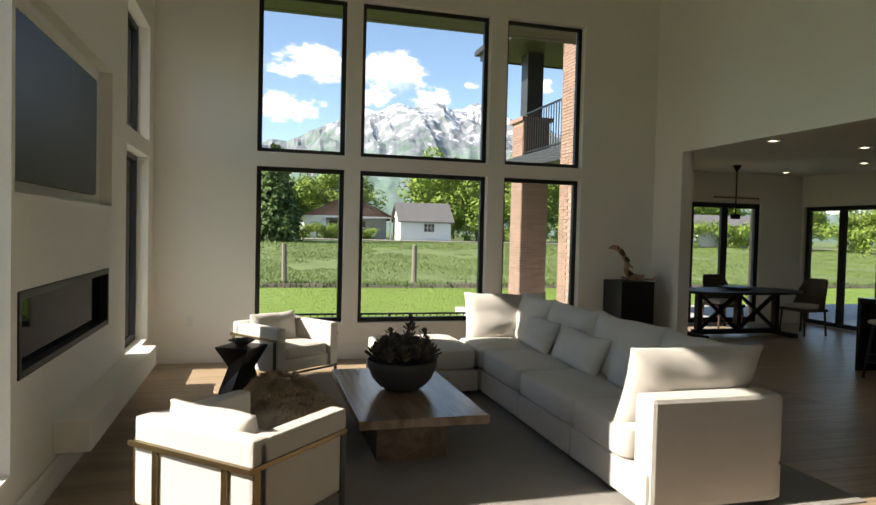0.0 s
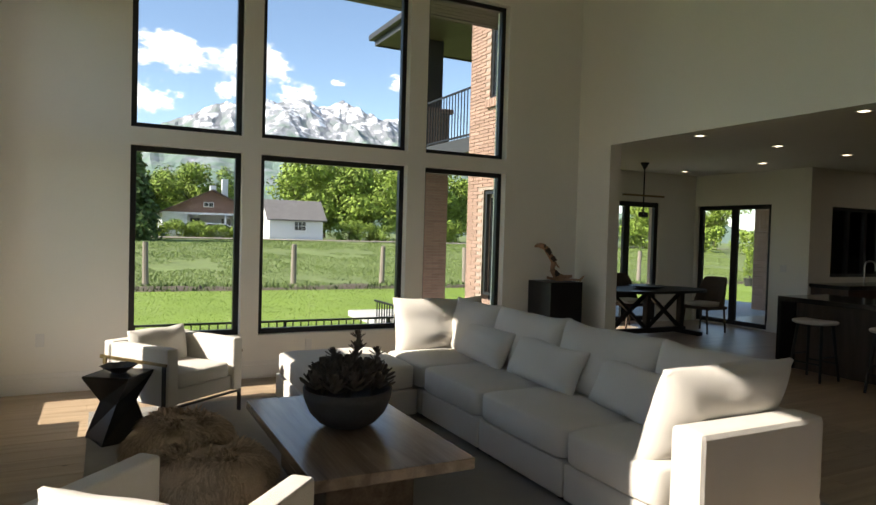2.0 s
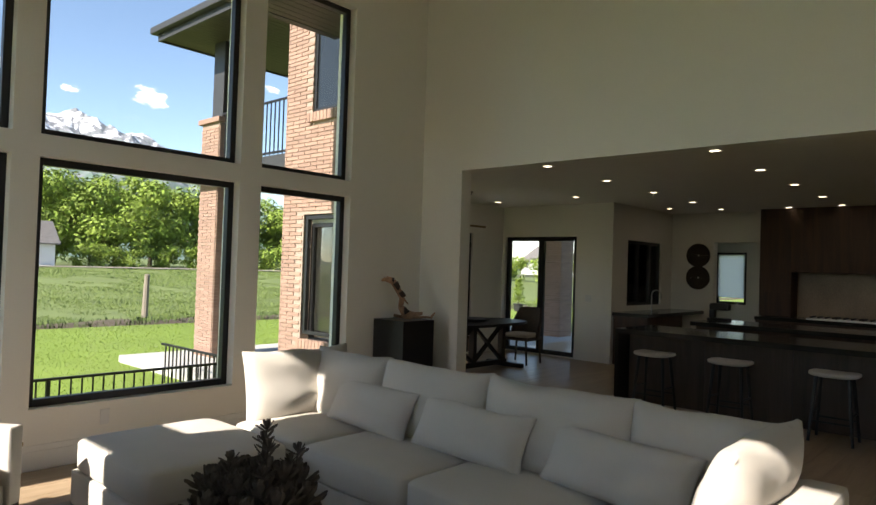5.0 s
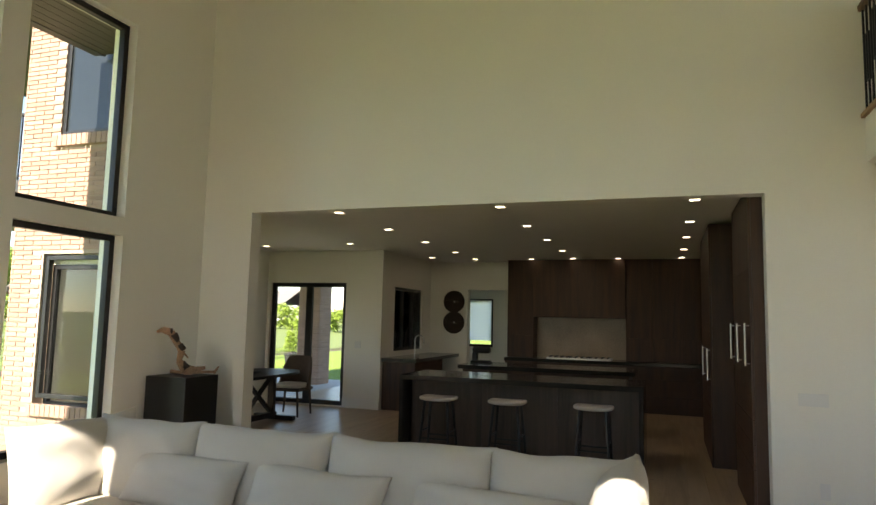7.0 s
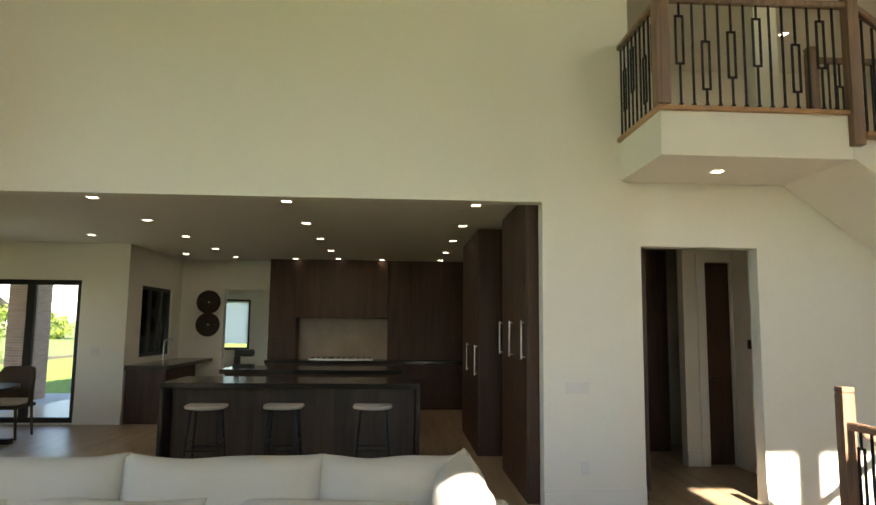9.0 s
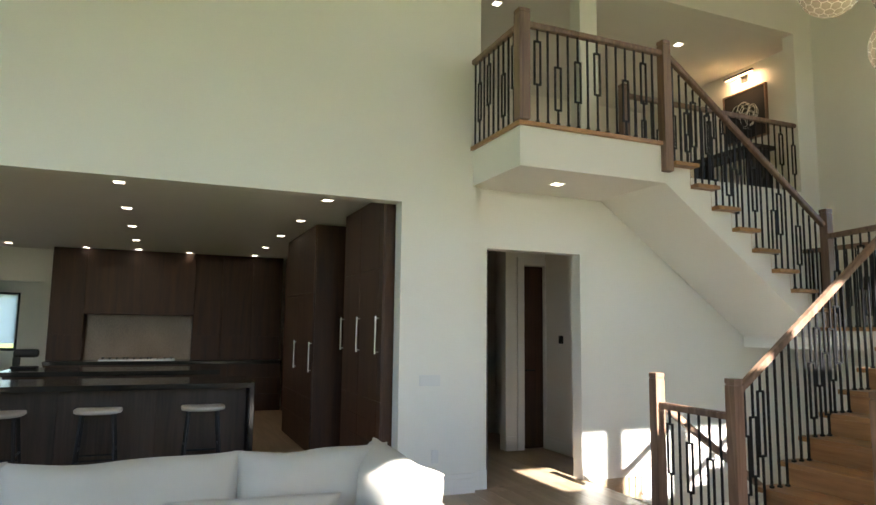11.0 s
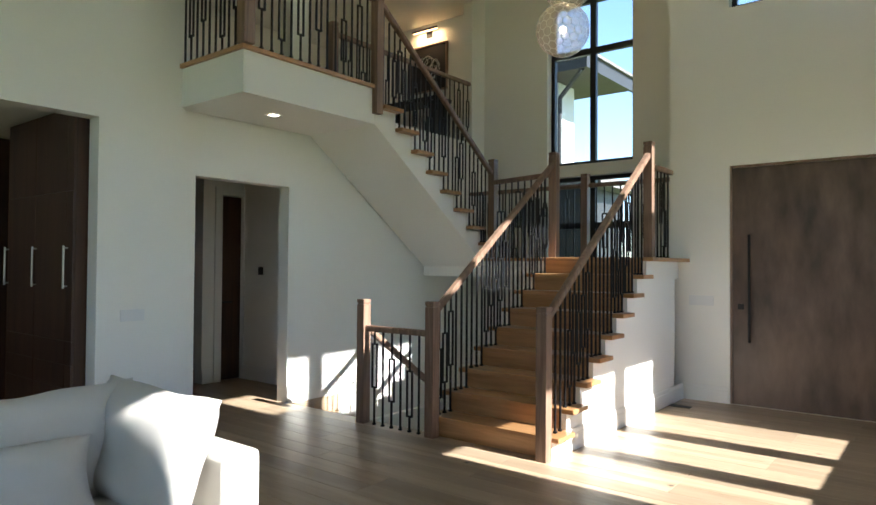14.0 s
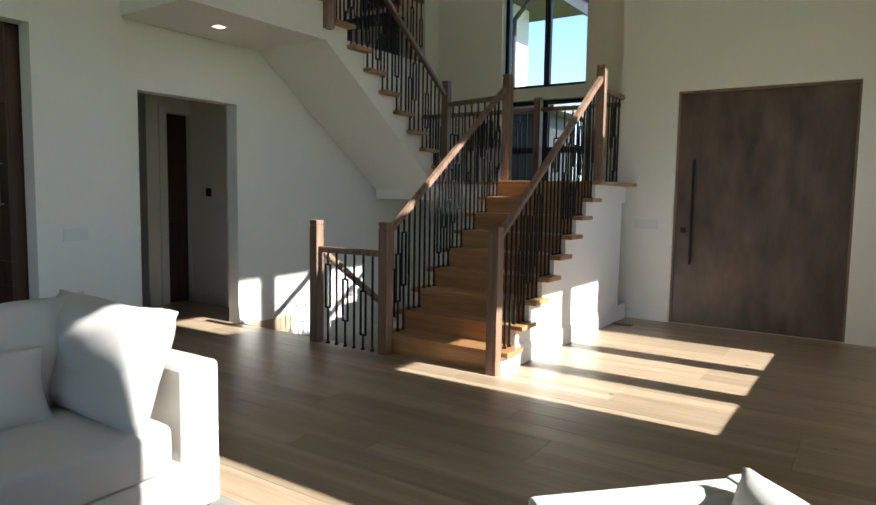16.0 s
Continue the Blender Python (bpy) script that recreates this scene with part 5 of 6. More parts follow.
for p, q in zip(pts, pts[1:]):
    cyl(bm, p, q, 0.012, seg=8)
part("spout", bm, M_STEEL, tap)
for z in (1.55, 1.99):
    w = thing("wall_basket", "round dark woven wall basket", "basket", 13.94, 10.62, z, group="wall baskets")
    bm = bmesh.new()
    for j in range(5):
        r = 0.21 - 0.042 * j
        n = 28
        for i in range(n):
            a, b = 2 * math.pi * i / n, 2 * math.pi * (i + 1) / n
            bar(bm, (-0.02 - 0.006 * (4 - j), r * math.cos(a), r * math.sin(a)), (-0.02 - 0.006 * (4 - j), r * math.cos(b), r * math.sin(b)), 0.02, 0.044)
    part("weave", bm, M_BARK, w)
cf = thing("stand_mixer", "small dark kitchen mixer on the worktop", "appliance", 11.3, 9.3, 0.905)
part("base", RB(0.02, (-0.1, 0.1, -0.16, 0.16, 0, 0.04)), M_BLACK, cf)
part("head", RB(0.04, (-0.07, 0.07, -0.16, 0.14, 0.16, 0.27)), M_BLACK, cf)
part("neck", RB(0.02, (-0.06, 0.06, 0.06, 0.14, 0.04, 0.17)), M_BLACK, cf)


def bar_stool():
    s = thing("bar_stool", "black wooden bar stool with a pale saddle seat", "stool", group="bar stools")
    bm = bmesh.new()
    soft_block(bm, 0.34, 0.44, 0.055, Matrix.Translation((0, 0, 0.655)), 0.5, 0.0)
    for v in bm.verts:
        v.co.z += 0.22 * v.co.y * v.co.y
    part("seat", bm, M_SEAT, s, smooth=True)
    for sx in (-1, 1):
        for sy in (-1, 1):
            bm = bmesh.new()
            cyl(bm, (sx * 0.17, sy * 0.19, 0.0), (sx * 0.10, sy * 0.14, 0.64), 0.014, 0.018, 10)
            part("leg", bm, M_BLACK, s)
    for sx in (-1, 1):
        bm = bmesh.new()
        cyl(bm, (sx * 0.15, -0.175, 0.2), (sx * 0.15, 0.175, 0.2), 0.01, seg=8)
        part("stretcher", bm, M_BLACK, s)
    for sy in (-1, 1):
        bm = bmesh.new()
        cyl(bm, (-0.14, sy * 0.17, 0.28), (0.14, sy * 0.17, 0.28), 0.01, seg=8)
        part("stretcher", bm, M_BLACK, s)
    return s


stool = bar_stool()
stool.matrix_basis = pose(8.28, 8.99, 0)
for y in (8.15, 7.16):
    copy_thing(stool, pose(8.32, y, 0))

# ---- dining ----
dt = thing("dining_table", "dark oval dining table on crossed trestle legs", "table", 8.87, 12.2, 0)
bm = bmesh.new()
v0 = [bm.verts.new((1.1 * math.copysign(abs(math.cos(a * math.pi / 20)) ** 0.7, math.cos(a * math.pi / 20)), 0.52 * math.copysign(abs(math.sin(a * math.pi / 20)) ** 0.7, math.sin(a * math.pi / 20)), 0.72)) for a in range(40)]
f = bm.faces.new(v0)
e = bmesh.ops.extrude_face_region(bm, geom=[f])
bmesh.ops.translate(bm, vec=(0, 0, 0.04), verts=[v for v in e["geom"] if isinstance(v, bmesh.types.BMVert)])
part("tabletop", bm, M_BLACK, dt)
for sx in (-0.75, 0.0, 0.75):
    part("post", RB(0.004, (sx - 0.04, sx + 0.04, -0.05, 0.05, 0.06, 0.72)), M_BLACK, dt)
for a, b in (((-0.75, 0.1), (0.0, 0.7)), ((-0.75, 0.7), (0.0, 0.1)), ((0.75, 0.1), (0.0, 0.7)), ((0.75, 0.7), (0.0, 0.1))):
    bm = bmesh.new()
    bar(bm, (a[0], 0, a[1]), (b[0], 0, b[1]), 0.05, 0.05)
    part("brace", bm, M_BLACK, dt)
part("stretcher", RB(0.004, (-0.85, 0.85, -0.04, 0.04, 0.04, 0.12)), M_BLACK, dt)
for sx in (-0.85, 0.85):
    part("foot", RB(0.004, (sx - 0.05, sx + 0.05, -0.35, 0.35, 0.0, 0.07)), M_BLACK, dt)
bm = bmesh.new()
cyl(bm, (0, 0, 0), (0, 0, 0.05), 0.16, 0.30, 24)
tagged(part("tray", bm, M_BLACK), "wide black dish on the dining table", "bowl").matrix_basis = pose(8.87, 12.2, 0.761)


def dining_chair():
    c = thing("dining_chair", "dark woven rattan dining armchair with a pale cushion", "chair", group="chairs round the dining table")
    part("seat", RB(0.015, (-0.27, 0.27, -0.25, 0.27, 0.40, 0.45)), M_RATTAN, c)
    bm = bmesh.new()
    soft_block(bm, 0.48, 0.48, 0.07, Matrix.Translation((0, 0.01, 0.48)), 0.35, 0.01)
    part("cushion", bm, M_LINEN, c, smooth=True)
    bm = bmesh.new()
    n = 9
    g = [[bm.verts.new(((0.29 - 0.03 * j / n) * math.sin(u), -0.08 - 0.20 * math.cos(u) - 0.09 * j / n, 0.42 + (0.52 if abs(u) < 0.9 else 0.52 - 0.30 * (abs(u) - 0.9)) * j / n)) for u in [(-1.9 + 3.8 * i / 16) for i in range(17)]] for j in range(n + 1)]
    for a, b in zip(g, g[1:]):
        for i in range(16):
            bm.faces.new((a[i], a[i + 1], b[i + 1], b[i]))
    ob = part("backrest", bm, M_RATTAN, c)
    md = ob.modifiers.new("thick", "SOLIDIFY")
    md.thickness = 0.03
    for sx in (-1, 1):
        for y in (-0.22, 0.24):
            bm = bmesh.new()
            cyl(bm, (sx * 0.25, y * 1.05, 0), (sx * 0.22, y, 0.41), 0.016, 0.02, 8)
            part("leg", bm, M_RATTAN, c)
    return c


dc = dining_chair()
dc.matrix_basis = pose(10.22, 12.22, 0, 0, 0, 95)
copy_thing(dc, pose(9.2, 12.98, 0, 0, 0, 178))
pd = thing("pendant_lamp", "slim black pendant lamp with a brass bar over the table", "lamp", 8.99, 12.48, KC)
bm = bmesh.new()
cyl(bm, (0, 0, -0.10), (0, 0, 0.0), 0.02, 0.075, 16)
part("canopy", bm, M_IRON, pd)
bm = bmesh.new()
cyl(bm, (0, 0, -0.85), (0, 0, -0.1), 0.012, seg=8)
part("rod", bm, M_IRON, pd)
part("bar", RB(0.004, (-0.45, 0.45, -0.02, 0.02, -0.56, -0.53)), M_BRASS, pd)
part("shade", RB(0.01, (-0.06, 0.06, -0.05, 0.05, -0.9, -0.82)), M_IRON, pd)


# ---- outside: ground ----
def ground_z(x, y):
    if y > 23.5:
        t = min(1.0, (y - 23.5) / 45)
        return -0.24 + 1.02 * t * t * (3 - 2 * t)
    return -0.22


def sheet(name, xs, ys, material, label, dz=0.0, category="ground"):
    bm = bmesh.new()
    g = [[bm.verts.new((x, y, ground_z(x, y) + dz + (0.05 * noise.noise(Vector((x * 0.3, y * 0.3, 0))) if y > 24 else 0))) for x in xs] for y in ys]
    for a, b in zip(g, g[1:]):
        for i in range(len(xs) - 1):
            bm.faces.new((a[i], a[i + 1], b[i + 1], b[i]))
    if name == "ground":
        under = [f for f in bm.faces if 0 < f.calc_center_median().x < 14 and -0.6 < f.calc_center_median().y < 11]
        bmesh.ops.delete(bm, geom=under, context="FACES")
    return tagged(part(name, bm, material, smooth=True), label, category, kind="structure")


FX = [-4000, -800, -200, -90] + [-60 + 2.0 * i for i in range(76)] + [120, 250, 900, 4000]
sheet("ground", FX, [-4000, -500, -60, -3.0] + [-1.0 + 2.5 * i for i in range(60)] + [170, 260, 500, 1200, 4000], M_FIELD, "rough green pasture rising gently to the road", -0.05)
sheet("lawn", [-30 + 2 * i for i in range(46)], [11.5 + 1.0 * i for i in range(13)] + [23.49], M_LAWN, "bright mown lawn behind the house", 0.0)
sheet("road", [-120, -60, 0, 60, 130], [61.0, 63.5], M_ROAD, "pale gravel road beyond the pasture", 0.02, "road")
tagged(part("patio", RB(0.02, (5.6, 17.0, 13.84, 17.4, -0.24, -0.10), (11.61, 17.0, 11.45, 13.84, -0.24, -0.10)), M_CONC), "pale concrete patio slab beside the dining room", "patio", kind="structure")
bm = bmesh.new()
rng = random.Random(2)
for i in range(900):
    x, y = rng.uniform(-14, 34), 23.7 + abs(rng.gauss(0.3, 0.5))
    s = rng.uniform(0.03, 0.11) * (1.5 if rng.random() < 0.06 else 1)
    m = Matrix.Translation((x, y, ground_z(x, y) - 0.02 + s * 0.2)) @ pose(0, 0, 0, rng.uniform(0, 90), rng.uniform(0, 90), rng.uniform(0, 90)) @ Matrix.Diagonal((s, s * rng.uniform(0.5, 0.9), s * rng.uniform(0.35, 0.6), 1))
    v = bmesh.ops.create_icosphere(bm, subdivisions=1, radius=1, matrix=m)["verts"]
    for q in v:
        q.co += Vector((rng.uniform(-1, 1), rng.uniform(-1, 1), rng.uniform(-1, 1))) * s * 0.22
tagged(part("ditch_stones", bm, M_ROCK), "small rough stones strewn along the ditch", "stones", kind="stuff")


def blades(name, count, xr, yr, h, material, label, seed, dz=0.0, w=0.012):
    r = random.Random(seed)
    vs, fs = [], []
    for i in range(count):
        y = yr[0] + (yr[1] - yr[0]) * r.random() ** 1.5
        x = r.uniform(*xr) * (1 if y < 30 else y / 30)
        if y > 24 and noise.noise(Vector((x * 0.22, y * 0.10, 2))) + 0.5 * noise.noise(Vector((x * 0.8, y * 0.4, 5))) < -0.35:
            continue
        z = ground_z(x, y) + dz
        s = h * r.uniform(0.5, 1.3) * (1 + max(0, y - 20) / 40)
        a = r.uniform(0, 6.28)
        dx, dy = w * math.cos(a) * (1 + max(0, y - 14) / 8), w * math.sin(a) * (1 + max(0, y - 14) / 8)
        lx, ly = r.uniform(-0.5, 0.5) * s, r.uniform(-0.5, 0.5) * s
        k = len(vs)
        vs += [(x - dx, y - dy, z - 0.03), (x + dx, y + dy, z - 0.03), (x + lx, y + ly, z + s)]
        fs.append((k, k + 1, k + 2))
    me = bpy.data.meshes.new(name)
    me.from_pydata(vs, [], fs)
    me.materials.append(material)
    return tagged(new(name, me), label, "grass", kind="stuff")


blades("lawn_grass", 80000, (-8, 22), (12.6, 23.6), 0.022, M_GRASS, "short green lawn blades", 5)
blades("pasture_grass", 150000, (-14, 34), (24.7, 60), 0.035, M_GRASS2, "uneven tufts of pasture grass", 6, -0.03, 0.006)

ditch = sheet("ditch", [-30 + 0.5 * i for i in range(184)], [23.45, 23.7, 24.0, 24.35, 24.75], M_EARTH, "strip of dark bare earth beside the lawn", 0.03)
for v in ditch.data.vertices:
    edge = v.co.y < 23.5 or v.co.y > 24.7
    v.co.z += -0.04 if edge else 0.10 * noise.noise(v.co * 1.3) + 0.03
    v.co.y += 0.25 * noise.noise(Vector((v.co.x * 0.6, 0, v.co.y)))
blades("ditch_weeds", 5000, (-14, 34), (23.6, 25.2), 0.16, M_LEAF2, "dark weeds growing along the ditch", 8, -0.02, 0.014)

# ---- outside: patio railing, column, wing ----
fence = thing("patio_railing", "low black metal railing along the window well", "railing")
for x0, x1, y in ((-1.5, 5.33, 13.6),):
    z = -0.72
    part("top_rail", RB(0.004, (x0, x1, y - 0.02, y + 0.02, 0.225, 0.255)), M_IRON, fence)
    n = int((x1 - x0) / 0.115)
    for i in range(n + 1):
        x = x0 + 0.115 * i
        s = 0.02 if i % 14 == 0 else 0.008
        part("post" if s > 0.01 else "picket", B((x - s, x + s, y - s, y + s, -0.22, 0.225)), M_IRON, fence)
part("top_rail", RB(0.004, (5.31, 5.35, 13.62, 15.2, 0.32, 0.35)), M_IRON, fence)
for i in range(13):
    part("picket", B((5.322, 5.338, 13.7 + 0.115 * i, 13.716 + 0.115 * i, -0.22, 0.32)), M_IRON, fence)
part("post", B((5.31, 5.35, 13.58, 13.62, -0.22, 0.35)), M_IRON, fence)


def brick_face(parent, plane, c, out, a0, a1, z0, z1, holes=(), bl=0.29, bh=0.057, limit=10 ** 9, name="brick"):
    """Courses of long bricks on a wall's outer face at c; out is the way they stand proud."""
    cells = []
    z, row = z0, 0
    while z + bh <= z1:
        a = a0 - (bl / 2 if row % 2 else 0)
        while a < a1:
            p, q = max(a, a0) + 0.005, min(a + bl, a1) - 0.005
            if q - p > 0.03 and not any(h[0] < (p + q) / 2 < h[1] and h[2] < z + bh / 2 < h[3] for h in holes):
                cells.append((p, q, z + 0.005, z + bh - 0.005))
            a += bl
        z += bh
        row += 1
    vs, fs = [], []
    for p, q, lo, hi in cells:
        d0, d1 = c, c + out * 0.012
        k = len(vs)
        for d in (d0, d1):
            for aa, zz in ((p, lo), (q, lo), (q, hi), (p, hi)):
                vs.append((d, aa, zz) if plane == "x" else (aa, d, zz))
        fs += [(k + 4, k + 5, k + 6, k + 7)] + [(k + i, k + (i + 1) % 4, k + 4 + (i + 1) % 4, k + 4 + i) for i in range(4)]
    me = bpy.data.meshes.new(name)
    me.from_pydata(vs, [], fs)
    bmt = bmesh.new()
    bmt.from_mesh(me)
    bmesh.ops.recalc_face_normals(bmt, faces=bmt.faces)
    bmt.to_mesh(me)
    bmt.free()
    me.materials.append(M_BRICK)
    o = tagged(new("brick_courses", me), kind="stuff")
    o.parent = parent


wing = thing("brick_wing", "tan long-brick house wing with a balcony under a broad eave", "house", kind="structure")
LW, UW = (12.2, 13.30, 0.60, 2.25), (12.2, 13.21, 3.70, 5.45)
wingw = wall("wing_wall", "x", 6.40, EW - 0.002, NW + 0.285, 13.82, -0.3, 5.5, [(12.18, 13.32, 0.48, 2.27), UW], M_MORTAR, "", "")
wingw.parent = wing
brick_face(wing, "x", 6.40, -1, NW + 0.29, 13.82, -0.25, 5.45, [(12.15, 13.35, 0.41, 2.30), (12.15, 13.27, 3.54, 6.1)])
n2 = wall("wing_wall_north", "y", 13.692, 13.82, 6.56, 11.6, -0.3, 2.82, [(8.92, 10.45, 0, 2.26)], M_MORTAR, "", "")
n2.parent = wing
brick_face(wing, "y", 13.82, 1, 6.40, 11.6, -0.25, 2.8, [(8.87, 10.5, -0.3, 2.3)])
n3 = wall("wing_upper_north", "y", 13.64, 13.82, 6.56, 11.6, 2.83, 5.5, [], M_MORTAR, "", "")
n3.parent = wing
brick_face(wing, "y", 13.822, 1, 6.40, 11.6, 3.15, 5.45)
for y0, y1, z in ((12.13, 13.37, 0.41), (12.13, 13.29, 3.55)):
    for i in range(int((y1 - y0) / 0.075)):
        part("sill_brick", RB(0.003, (6.33, 6.40, y0 + 0.075 * i + 0.004, y0 + 0.075 * i + 0.071, z, z + 0.13)), M_BRICK, wing)
for y0, y1, z0, z1 in (LW, UW):
    t = part("window_frame", RB(0.004, (6.42, 6.48, y0, y0 + 0.05, z0, z1), (6.42, 6.48, y1 - 0.05, y1, z0, z1), (6.42, 6.48, y0 + 0.05, y1 - 0.05, z0, z0 + 0.05), (6.42, 6.48, y0 + 0.05, y1 - 0.05, z1 - 0.05, z1)), M_FRAME, wing)
    if z0 > 3:
        part("pane", B((6.444, 6.45, y0 + 0.05, y1 - 0.05, z0 + 0.05, z1 - 0.05)), M_DARKGLASS, wing)
part("upper_room_floor", B((6.56, 14.4, NW + 0.3, 13.62, 3.1, 3.2)), M_WALL, wing)
col = (6.67, 7.27, 16.22, 16.82)
part("brick_pier", B((*col, -0.24, 4.0)), M_MORTAR, wing)
brick_face(wing, "x", col[0], -1, col[2], col[3], -0.1, 3.98)
brick_face(wing, "y", col[2], -1, col[0], col[1], -0.1, 3.98)
part("pier_cap", RB(0.01, (col[0] - 0.06, col[1] + 0.06, col[2] - 0.06, col[3] + 0.06, 4.0, 4.09)), M_BRICK, wing)
part("post", RB(0.01, (6.78, 7.15, 16.34, 16.7, 4.09, 5.5)), M_DARKTRIM, wing)
part("balcony_deck", B((6.45, 16.0, 13.84, 17.0, 2.95, 3.20)), M_DARKTRIM, wing)
part("eave_soffit", B((6.07, 16.5, 13.84, 17.3, 5.5, 5.54), (-2.0, 6.38, NW + 0.285, 12.58, 4.62, 4.66), (6.07, 6.38, 12.66, 13.83, 5.5, 5.54)), M_SOFFIT, wing)
bm = bmesh.new()
for i in range(10):
    box(bm, -2.0, 6.36, NW + 0.30 + 0.125 * i, NW + 0.30 + 0.125 * i + 0.117, 4.608, 4.62)
for i in range(27):
    box(bm, 6.1, 12.0, 13.85 + 0.128 * i, 13.85 + 0.128 * i + 0.12, 5.486, 5.498)
part("soffit_board", bm, M_SOFFIT, wing)["kind"] = "stuff"
part("fascia", RB(0.004, (-2.0, 6.38, 12.58, 12.62, 4.60, 4.85), (6.03, 6.07, 12.66, 17.34, 5.46, 5.68), (6.07, 16.5, 17.3, 17.34, 5.46, 5.68)), M_DARKTRIM, wing)
part("gutter", RB(0.02, (5.92, 6.03, 12.66, 17.44, 5.58, 5.70), (6.03, 16.5, 17.34, 17.44, 5.58, 5.70)), M_DARKTRIM, wing)
part("roof", B((6.02, 16.5, 12.66, 17.35, 5.70, 5.76), (-2.0, 6.4, NW + 0.3, 12.6, 4.86, 4.9)), M_SHINGLE, wing)
br = thing("balcony_railing", "black metal balcony railing", "railing")
for z in (3.30, 4.12):
    part("rail", RB(0.004, (6.70, 6.73, 13.84, 16.22, z, z + 0.035)), M_IRON, br)
for i in range(20):
    y = 13.92 + 0.115 * i
    part("picket", B((6.707, 6.723, y - 0.008, y + 0.008, 3.2, 4.12)), M_IRON, br)
pier2 = thing("patio_pier", "brick patio pier outside the sliding door", "column", 15.75, 15.0, -0.10, kind="structure")
part("shaft", B((-0.3, 0.3, -0.3, 0.3, 0, 3.0)), M_MORTAR, pier2)
brick_face(pier2, "x", -0.3, -1, -0.3, 0.3, 0.0, 3.0)
brick_face(pier2, "y", -0.3, -1, -0.3, 0.3, 0.0, 3.0)
# eave of the house front seen from the stair window
built = names()
front = thing("front_wing", "grey front wing with a broad eave and a gutter pipe", "house", kind="structure")
part("wall", B((6.35, 10.0, -3.2, -2.6, -0.3, 4.75)), M_SIDING, front)
part("soffit", B((5.55, 10.0, -3.9, -2.0, 4.75, 4.80)), M_SOFFIT, front)
part("fascia", RB(0.004, (5.50, 5.55, -3.95, -1.95, 4.72, 4.95), (5.55, 10.0, -2.0, -1.95, 4.72, 4.95)), M_DARKTRIM, front)
part("roof", B((5.45, 10.0, -4.0, -1.9, 4.95, 5.0)), M_SHINGLE, front)
part("lower_roof", B((5.0, 10.0, -3.0, -1.4, 2.72, 2.84)), M_SHINGLE, front)
part("lower_wall", B((5.3, 10.0, -2.9, -1.7, -0.3, 2.72)), M_DARKTRIM, front)
bm = bmesh.new()
for p, q in (((5.6, -2.0, 4.72), (6.3, -2.55, 4.45)), ((6.3, -2.55, 4.45), (6.3, -2.55, 2.84))):
    cyl(bm, p, q, 0.04, seg=8)
part("downpipe", bm, M_DARKTRIM, front)
settle(built, 1.0, 0.16, 1.0, 0.29, 1.0)

# ---- outside: posts, house, shed ----
built = names()
for i, x in enumerate((1.6, 6.2, 9.4, 12.8, 17.0, 21.5, -3.0)):
    bm = bmesh.new()
    cyl(bm, (0, 0, -0.3), (0.03 * (i % 3 - 1), 0.0, 1.35), 0.10, 0.085, 9)
    for v in bm.verts:
        v.co += noise.noise_vector(v.co * 5 + Vector((i, 0, 0))) * 0.02
    p = tagged(part("fence_post", bm, M_POST), "weathered wooden fence post in the pasture", "post", "fence posts")
    p.matrix_basis = pose(x, 26.5, ground_z(x, 26.5) - 0.05)


def roof_gable(bm, x0, x1, y0, y1, ze, zr, along, over=0.4, t=0.12):
    if along == "x":
        ym = (y0 + y1) / 2
        for a, b in ((y0 - over, ym), (y1 + over, ym)):
            za = ze - over * (zr - ze) / (ym - y0)
            v = [bm.verts.new(p) for p in ((x0 - over, a, za), (x1 + over, a, za), (x1 + over, b, zr), (x0 - over, b, zr), (x0 - over, a, za + t), (x1 + over, a, za + t), (x1 + over, b, zr + t), (x0 - over, b, zr + t))]
            for f in ((0, 1, 2, 3), (4, 5, 6, 7), (0, 1, 5, 4), (1, 2, 6, 5), (2, 3, 7, 6), (3, 0, 4, 7)):
                bm.faces.new([v[i] for i in f])
    else:
        xm = (x0 + x1) / 2
        for a, b in ((x0 - over, xm), (x1 + over, xm)):
            za = ze - over * (zr - ze) / (xm - x0)
            v = [bm.verts.new(p) for p in ((a, y0 - over, za), (a, y1 + over, za), (b, y1 + over, zr), (b, y0 - over, zr), (a, y0 - over, za + t), (a, y1 + over, za + t), (b, y1 + over, zr + t), (b, y0 - over, zr + t))]
            for f in ((0, 1, 2, 3), (4, 5, 6, 7), (0, 1, 5, 4), (1, 2, 6, 5), (2, 3, 7, 6), (3, 0, 4, 7)):
                bm.faces.new([v[i] for i in f])


